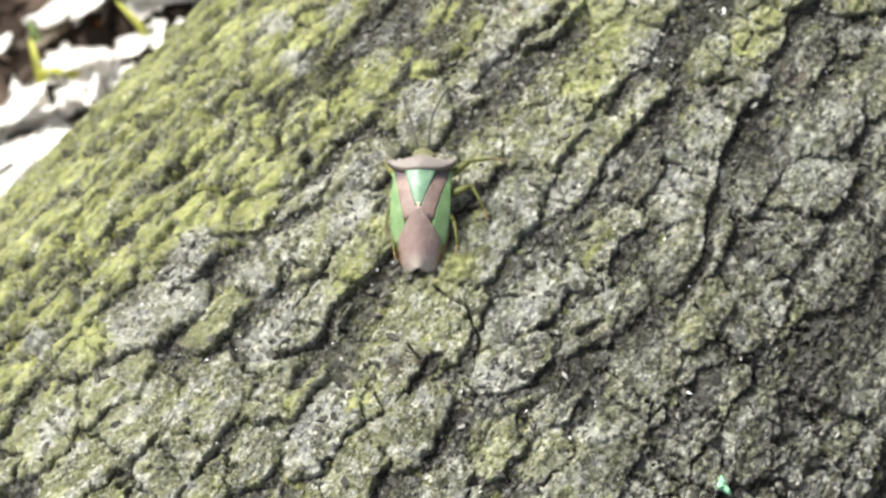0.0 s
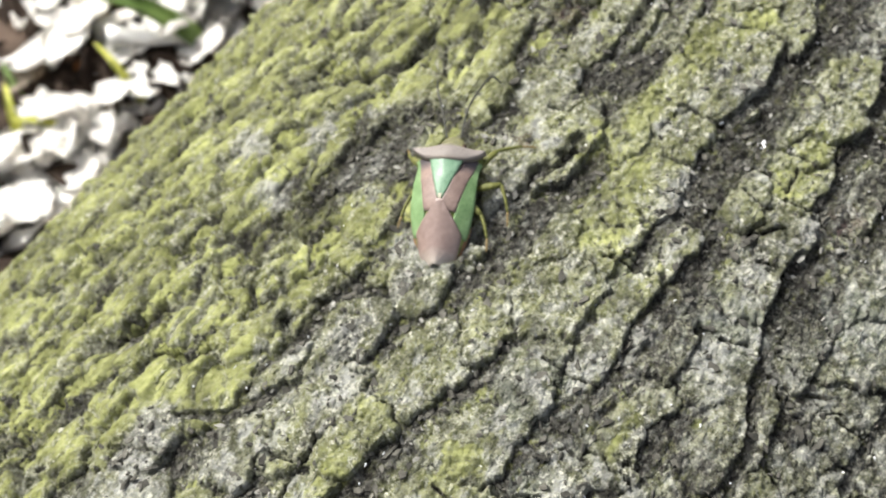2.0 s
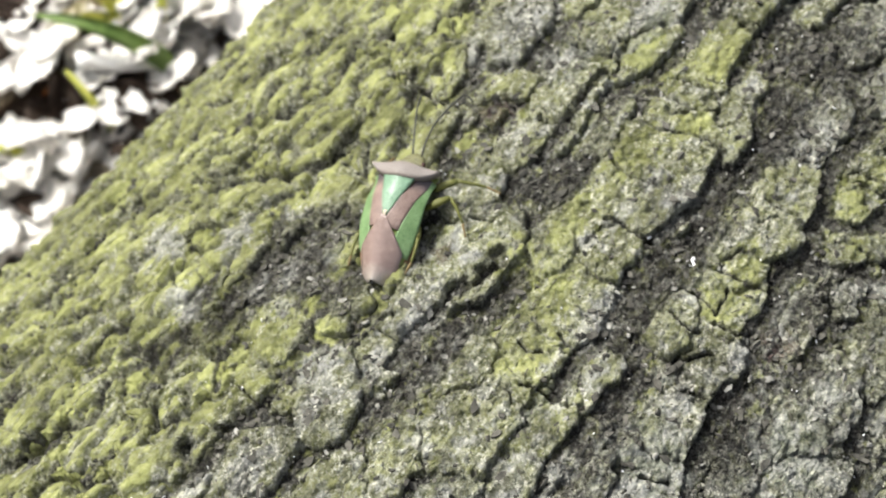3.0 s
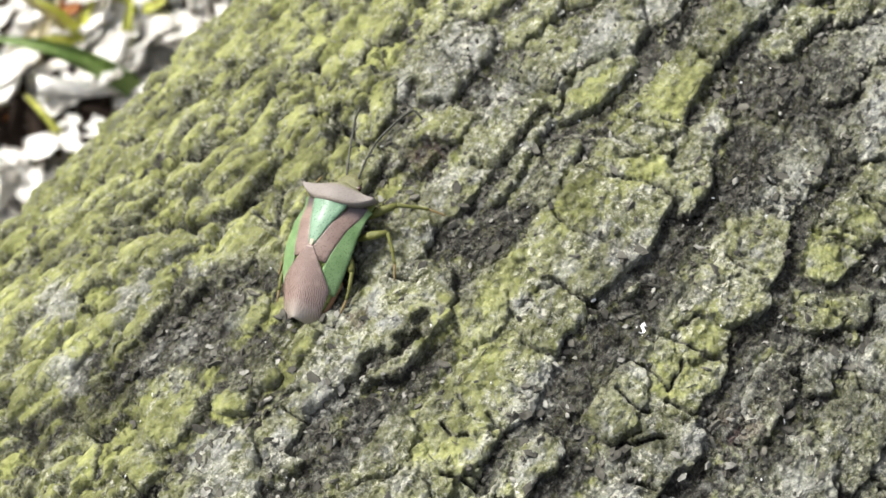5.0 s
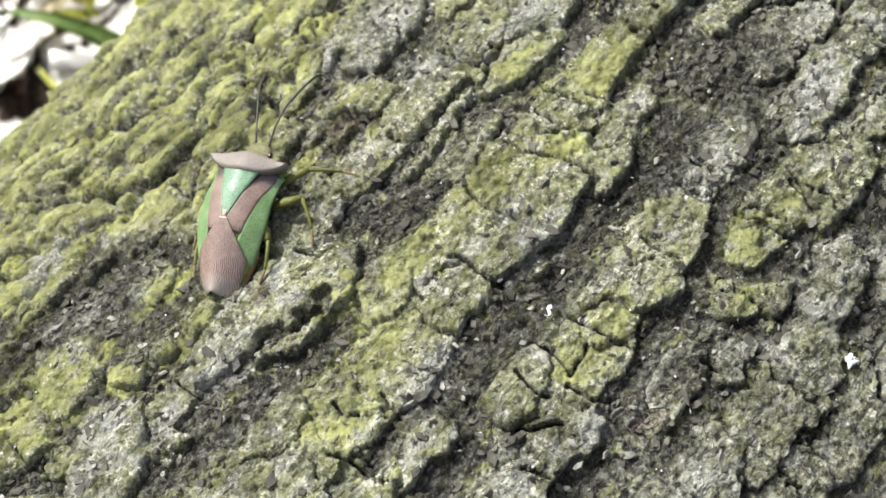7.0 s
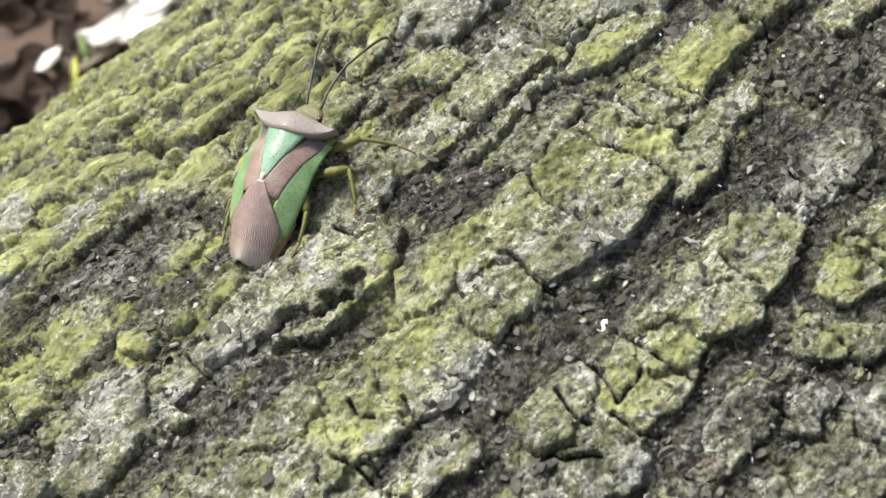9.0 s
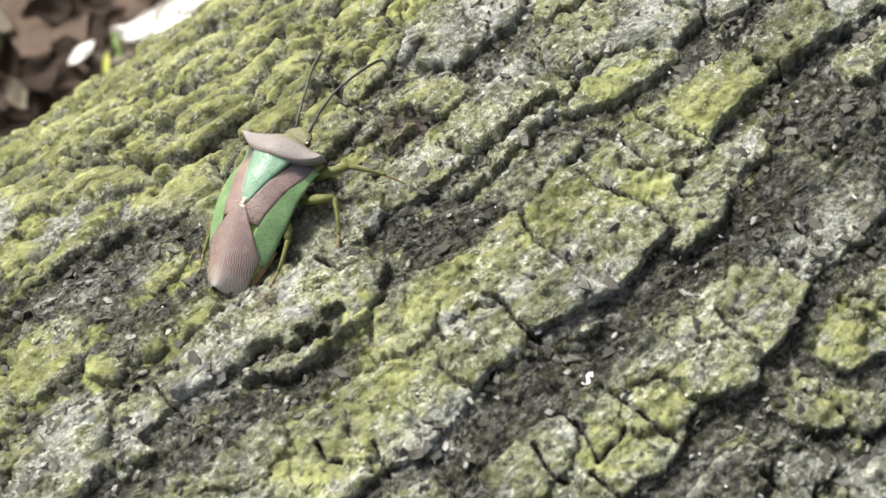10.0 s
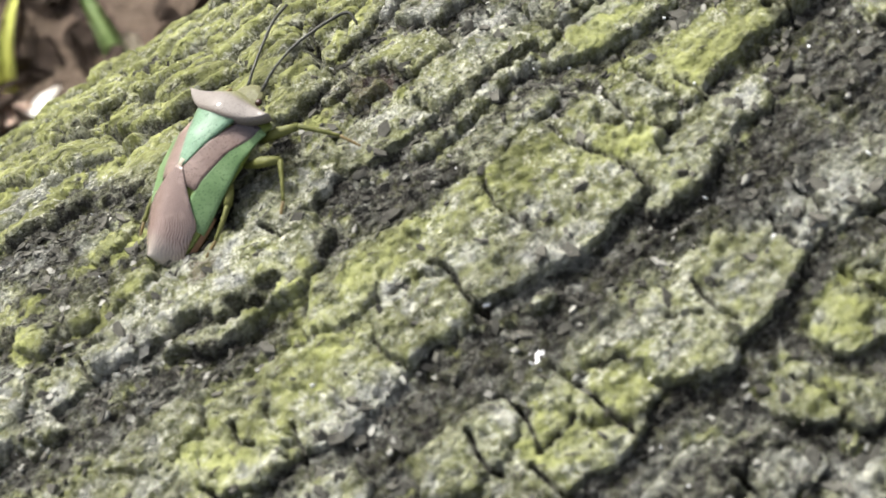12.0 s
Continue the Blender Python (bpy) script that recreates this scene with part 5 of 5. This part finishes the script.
    grass_blade(0.108, 0.174, 0.020, 0.009, 113, 0.046)
    grass_blade(0.060, 0.208, 0.004, 0.005, 65, 0.016)
    lay_leaf(0.134, 0.195, 0.012, 0.008, 10, YELLOW, "yellow-green leaf scrap on the litter", lift=0.010, lean=-20, rng=rng)
    grass_blade(0.0368, 0.256, 0.008, 0.009, 84, 0.050)
    grass_blade(0.002, 0.284, 0.010, 0.009, 54, 0.040, YELLOW, "yellow-green grass blade beside the log")
    grass_blade(0.140, 0.196, 0.036, 0.007, 150, 0.030)
    grass_blade(0.112, 0.210, 0.040, 0.006, 120, 0.028, STRAW, "straw-coloured dead grass blade")
    grass_blade(0.128, 0.204, 0.030, 0.006, 140, 0.034, STRAW, "straw-coloured dead grass blade")
    # loose litter, thick by the log and thin on the bare soil beyond
    bm = bmesh.new()
    for k in range(1500):
        x, y = rng.gauss(0.06, 0.22), (0.10 + abs(rng.gauss(0, 0.22))) * (1 if k % 3 else -1)
        one = leaf_mesh(rng, rng.uniform(0.008, 0.030), rng.uniform(0.005, 0.014), rng.uniform(0, 0.8))
        m = pose(x, y, float(ground_height(x, y)) + rng.uniform(0.001, 0.006), rng.uniform(-25, 25), rng.uniform(-25, 25), rng.uniform(0, 360))
        me = bpy.data.meshes.new("scrap")
        one.transform(m)
        one.to_mesh(me)
        one.free()
        bm.from_mesh(me)
        bpy.data.meshes.remove(me)
    tops = bmesh.new()
    for _ in range(420):
        x, y = rng.uniform(0.015, 0.175), rng.triangular(0.155, 0.255, 0.185)
        if (x - 0.080) ** 2 + (y - 0.204) ** 2 < 0.011 ** 2 or (x < 0.080 and y > 0.200):
            continue
        x, y = farther(x, y)
        one = leaf_mesh(rng, rng.uniform(0.008, 0.017), rng.uniform(0.005, 0.010), rng.uniform(0, 0.2), 0.1)
        one.transform(pose(x, y, float(ground_height(x, y)) + rng.uniform(0.001, 0.004), rng.uniform(-32, -8), rng.uniform(-12, 12), 0) @ pose(0, 0, 0, 0, 0, rng.uniform(0, 360)))
        me = bpy.data.meshes.new("scrap")
        one.to_mesh(me)
        one.free()
        tops.from_mesh(me)
        bpy.data.meshes.remove(me)
    tagged(part("bleached_leaf_litter", tops, DRY), "crumbled bleached leaf litter behind the log", "leaf litter", kind="stuff")
    tagged(part("brown_leaf_litter", bm, LITTER), "crumbled brown leaf litter on soil", "leaf litter", kind="stuff")


def make_litter():
    m = Nodes("brown_litter", 0.8, 0.25)
    at = m.where()
    g = m.noise(300, at, 5, 0.7, 0.3, 0.7)
    k = m.island()
    c = m.mix(k, (0.07, 0.046, 0.034), (0.20, 0.145, 0.11))
    c = m.mix(m.span(k, 0.90, 0.93), c, (0.58, 0.50, 0.38))
    c = m.mix(m.sum("MULTIPLY", g, 0.5), c, (0.07, 0.045, 0.03))
    return m.done(c, g, 0.5, 0.0006, depth=0.7)


LITTER = make_litter()
build_ground()
build_litter()


# ---------------------------------------------------------------- specks on the bark
def bark_at(s, u):
    """The height of the bark and how bare it lies, at a spot on the log."""
    i, j = np.searchsorted(RELIEF["s"], s), np.searchsorted(RELIEF["u"], u)
    return float(RELIEF["top"][i, j]), float(RELIEF["open"][i, j])


def lying(s, u, h, rng, tilt):
    return Matrix.Translation(on_log(np.float64(s), np.float64(u), h)) @ Euler((-u / (LOG_R * 1000) + rng.gauss(0, tilt), rng.gauss(0, tilt), 0)).to_matrix().to_4x4()


def build_chips():
    """Small angular flakes of bark crumbled into the furrows and over the bare crust."""
    rng = random.Random(17)
    dark = make_plain("bark_chip", (0.018, 0.017, 0.014), (0.15, 0.143, 0.12), 520, 0.85, 0.2, own=False, stain=0.6)
    light = make_plain("pale_bark_chip", (0.09, 0.088, 0.078), (0.40, 0.39, 0.345), 620, 0.85, 0.2, own=False, stain=0.6)
    dull, bright = bmesh.new(), bmesh.new()
    made = 0
    while made < 3600:
        s, u = rng.uniform(-42, 96), rng.uniform(-44, 46)
        h, bare = bark_at(s, u)
        if rng.random() > bare:
            continue
        made += 1
        bm = dull if made % 6 else bright
        size = rng.choice((0.10, 0.14, 0.2, 0.28, 0.42)) * rng.uniform(0.8, 1.2) * (1.0 if made % 6 else 0.75)
        way, n = rng.uniform(0, 6.28), rng.choice((4, 5, 5, 6))
        lie = lying(s, u, h + 0.04, rng, 0.42) @ Matrix.Rotation(way, 4, "Z")
        flat = [(size * rng.uniform(0.7, 1.3) * math.cos(6.28 * k / n) * 1.7, size * rng.uniform(0.6, 1.2) * math.sin(6.28 * k / n)) for k in range(n)]
        low = [bm.verts.new(lie @ (Vector((x * 1.1, y * 1.1, -0.10)) * MM)) for x, y in flat]
        top = [bm.verts.new(lie @ (Vector((x, y, 0.06 + 0.05 * rng.random())) * MM)) for x, y in flat]
        bm.faces.new(top)
        for k in range(n):
            bm.faces.new((low[k], low[(k + 1) % n], top[(k + 1) % n], top[k]))
    tagged(part("bark_chips", dull, dark, smooth=False), "dark crumbled chips lying in the furrows of the bark", "chips", kind="stuff")
    tagged(part("pale_bark_chips", bright, light, smooth=False), "pale crumbled chips lying on the bark", "chips", kind="stuff")


def build_specks():
    rng = random.Random(5)
    fluff = make_plain("white_fluff", (0.80, 0.80, 0.80), (0.95, 0.95, 0.95), 3000, 0.7, 0.3)
    lint = make_plain("green_lint", (0.20, 0.50, 0.28), (0.35, 0.65, 0.40), 3000, 0.7, 0.3)
    for s, u, size, mat, label in ((53.4, 0.9, 0.72, fluff, "white flake of down stuck in a bark furrow"), (66.8, -21.8, 0.75, fluff, "white flake of down on the bark"),
                                   (3.2, -31.5, 1.1, lint, "small green scrap on the bark")):
        bm = bmesh.new()
        for k in range(7):
            a, r = rng.uniform(0, 6.28), rng.uniform(0.5, 1.0)
            tip = (math.cos(a) * r * size * 1.3, math.sin(a) * r * size, rng.uniform(-0.1, 0.6) * size)
            tube(bm, [(0, 0, 0), tuple(0.5 * v + rng.uniform(-0.1, 0.1) for v in tip), tip], [0.42 * size, 0.34 * size, 0.08 * size], 7)
        ob = part("flake", bm, mat)
        a = u / (LOG_R * 1000)
        p = on_log(np.float64(s), np.float64(u), -0.5 if u > 0 else 0.4)
        ob.matrix_basis = Matrix.Translation(p) @ pose(0, 0, 0, -math.degrees(a), 0, rng.uniform(0, 90))
        tagged(ob, label, "flake")
    bm = bmesh.new()
    for _ in range(900):
        s, u = rng.uniform(-45, 98), rng.uniform(-45, 40)
        size = rng.uniform(0.05, 0.16)
        q = Matrix.Translation(on_log(np.float64(s), np.float64(u), rng.uniform(-1.6, 0.2))) @ pose(0, 0, 0, rng.uniform(0, 360), rng.uniform(0, 360), rng.uniform(0, 360)) @ Matrix.Diagonal((size * MM * rng.uniform(1, 3.0), size * MM, size * MM * 0.6, 1))
        bmesh.ops.create_icosphere(bm, subdivisions=1, radius=1.0, matrix=q)
    strand = make_plain("bark_fibre", (0.06, 0.055, 0.045), (0.20, 0.185, 0.155), 900, 0.8, 0.2, own=False)
    hair = bmesh.new()
    for _ in range(1500):
        s, u = rng.uniform(-42, 96), rng.uniform(-44, 27)
        way, length, bow = rng.gauss(0.0, 0.9), rng.uniform(0.3, 1.0), rng.uniform(-0.6, 0.6)
        lie = lying(s, u, bark_at(s, u)[0] + 0.04, rng, 0.12)
        rings = []
        for k in range(5):
            t = k / 4 - 0.5
            x, y = length * t, bow * length * (0.25 - t * t)
            mid = Vector((x * math.cos(way) - y * math.sin(way), x * math.sin(way) + y * math.cos(way), 0.25 * length * (0.25 - t * t)))
            r = 0.055 * (1.15 - abs(t))
            rings.append([hair.verts.new(lie @ ((mid + Vector((-math.sin(way) * r * a, math.cos(way) * r * a, r * b))) * MM)) for a, b in ((1, 0), (-1, 0), (0, 1.2))])
        for a, b in zip(rings, rings[1:]):
            for k in range(3):
                hair.faces.new((a[k], a[(k + 1) % 3], b[(k + 1) % 3], b[k]))
    tagged(part("bark_fibres", hair, strand), "loose grey fibres lying on the bark", "fibres", kind="stuff")
    tagged(part("pale_specks", bm, fluff), "tiny white specks caught in the bark", "specks", kind="stuff")


build_chips()
build_specks()


# ---------------------------------------------------------------- what moves
def bug_pose(s, around, h, heading, pitch, roll):
    """On the bark: s in millimetres, degrees round from the crest, height, then the turn from the log's line towards its far side, and the tilts."""
    a, b = radians(around), radians(heading)
    n = Vector((0, math.sin(a), math.cos(a)))
    f = Vector((math.cos(b), math.sin(b) * math.cos(a), -math.sin(b) * math.sin(a)))
    up = (n - f * radians(pitch) + f.cross(n) * radians(roll)).normalized()
    f = (f - up * f.dot(up)).normalized()
    r = f.cross(up)
    m = Matrix((r, f, up)).transposed().to_4x4()
    m.translation = Vector((s * MM, 0, LOG_R)) + n * (LOG_R + h * MM)
    return m


def motions():
    rows = [(0.0, 6.75, 7.35, 0.1, 34.9, -1.8, 0.5), (0.5, 10.75, 8.6, 0.1, 32.3, -0.3, 1.6), (1.0, 15.3, 10.12, 0.1, 31.9, 2.5, 3.0),
            (1.5, 20.1, 11.95, 0.1, 30.4, 0.5, 2.5), (2.0, 26.1, 13.85, 0.1, 28.0, 0.8, 2.2), (2.5, 33.1, 15.4, 0.1, 22.6, 1.8, 2.2),
            (3.0, 38.3, 16.55, 0.1, 17.2, 1.6, -2.0), (3.4, 40.2, 17.0, 0.12, 15.4, 2.0, -0.6), (4.2, 41.4, 17.05, 0.15, 14.4, 2.6, 1.0),
            (5.0, 41.85, 17.0, 0.2, 14.6, 2.8, 1.5), (5.5, 42.1, 16.75, 0.2, 19.0, 2.4, 0.8), (6.0, 42.25, 16.5, 0.2, 21.7, 1.6, 0.2),
            (6.5, 42.35, 16.55, 0.2, 22.2, 2.4, 1.2), (7.0, 42.4, 16.6, 0.22, 22.5, 3.2, 2.5), (9.0, 42.45, 16.7, 0.3, 24.0, 2.7, 5.0),
            (10.0, 42.45, 16.75, 0.3, 24.0, 3.0, 5.4), (11.0, 42.4, 16.75, 0.3, 23.6, 3.6, 5.2), (12.0, 42.28, 16.78, 0.3, 24.0, 3.8, 6.3)]
    walk(shield_bug, [(r[0], bug_pose(*r[1:])) for r in rows])
    # the legs step in two sets of three while the bug walks, then stand
    for k, (leg, hub, side) in enumerate(bug_legs):
        set_b = k in (1, 2, 5)
        steps = []
        for i in range(49):
            t = i * 0.25
            gait = max(0.0, min(1.0, (3.4 - t) / 0.5))
            phase = 2 * math.pi * 1.6 * t + (math.pi if set_b else 0)
            swing, lift = 13 * gait * math.sin(phase), 7 * gait * max(0.0, math.cos(phase))
            steps.append((t, pose(*hub, 0, -side * lift, side * swing)))
        walk(leg, steps)
    for k, feeler in enumerate(bug_feelers):
        walk(feeler, [(i * 0.5, pose(0, 0, 0, 0, 0, (1.2 if i < 8 else 0.35) * math.sin(1.9 * i + 2 * k))) for i in range(25)])


motions()
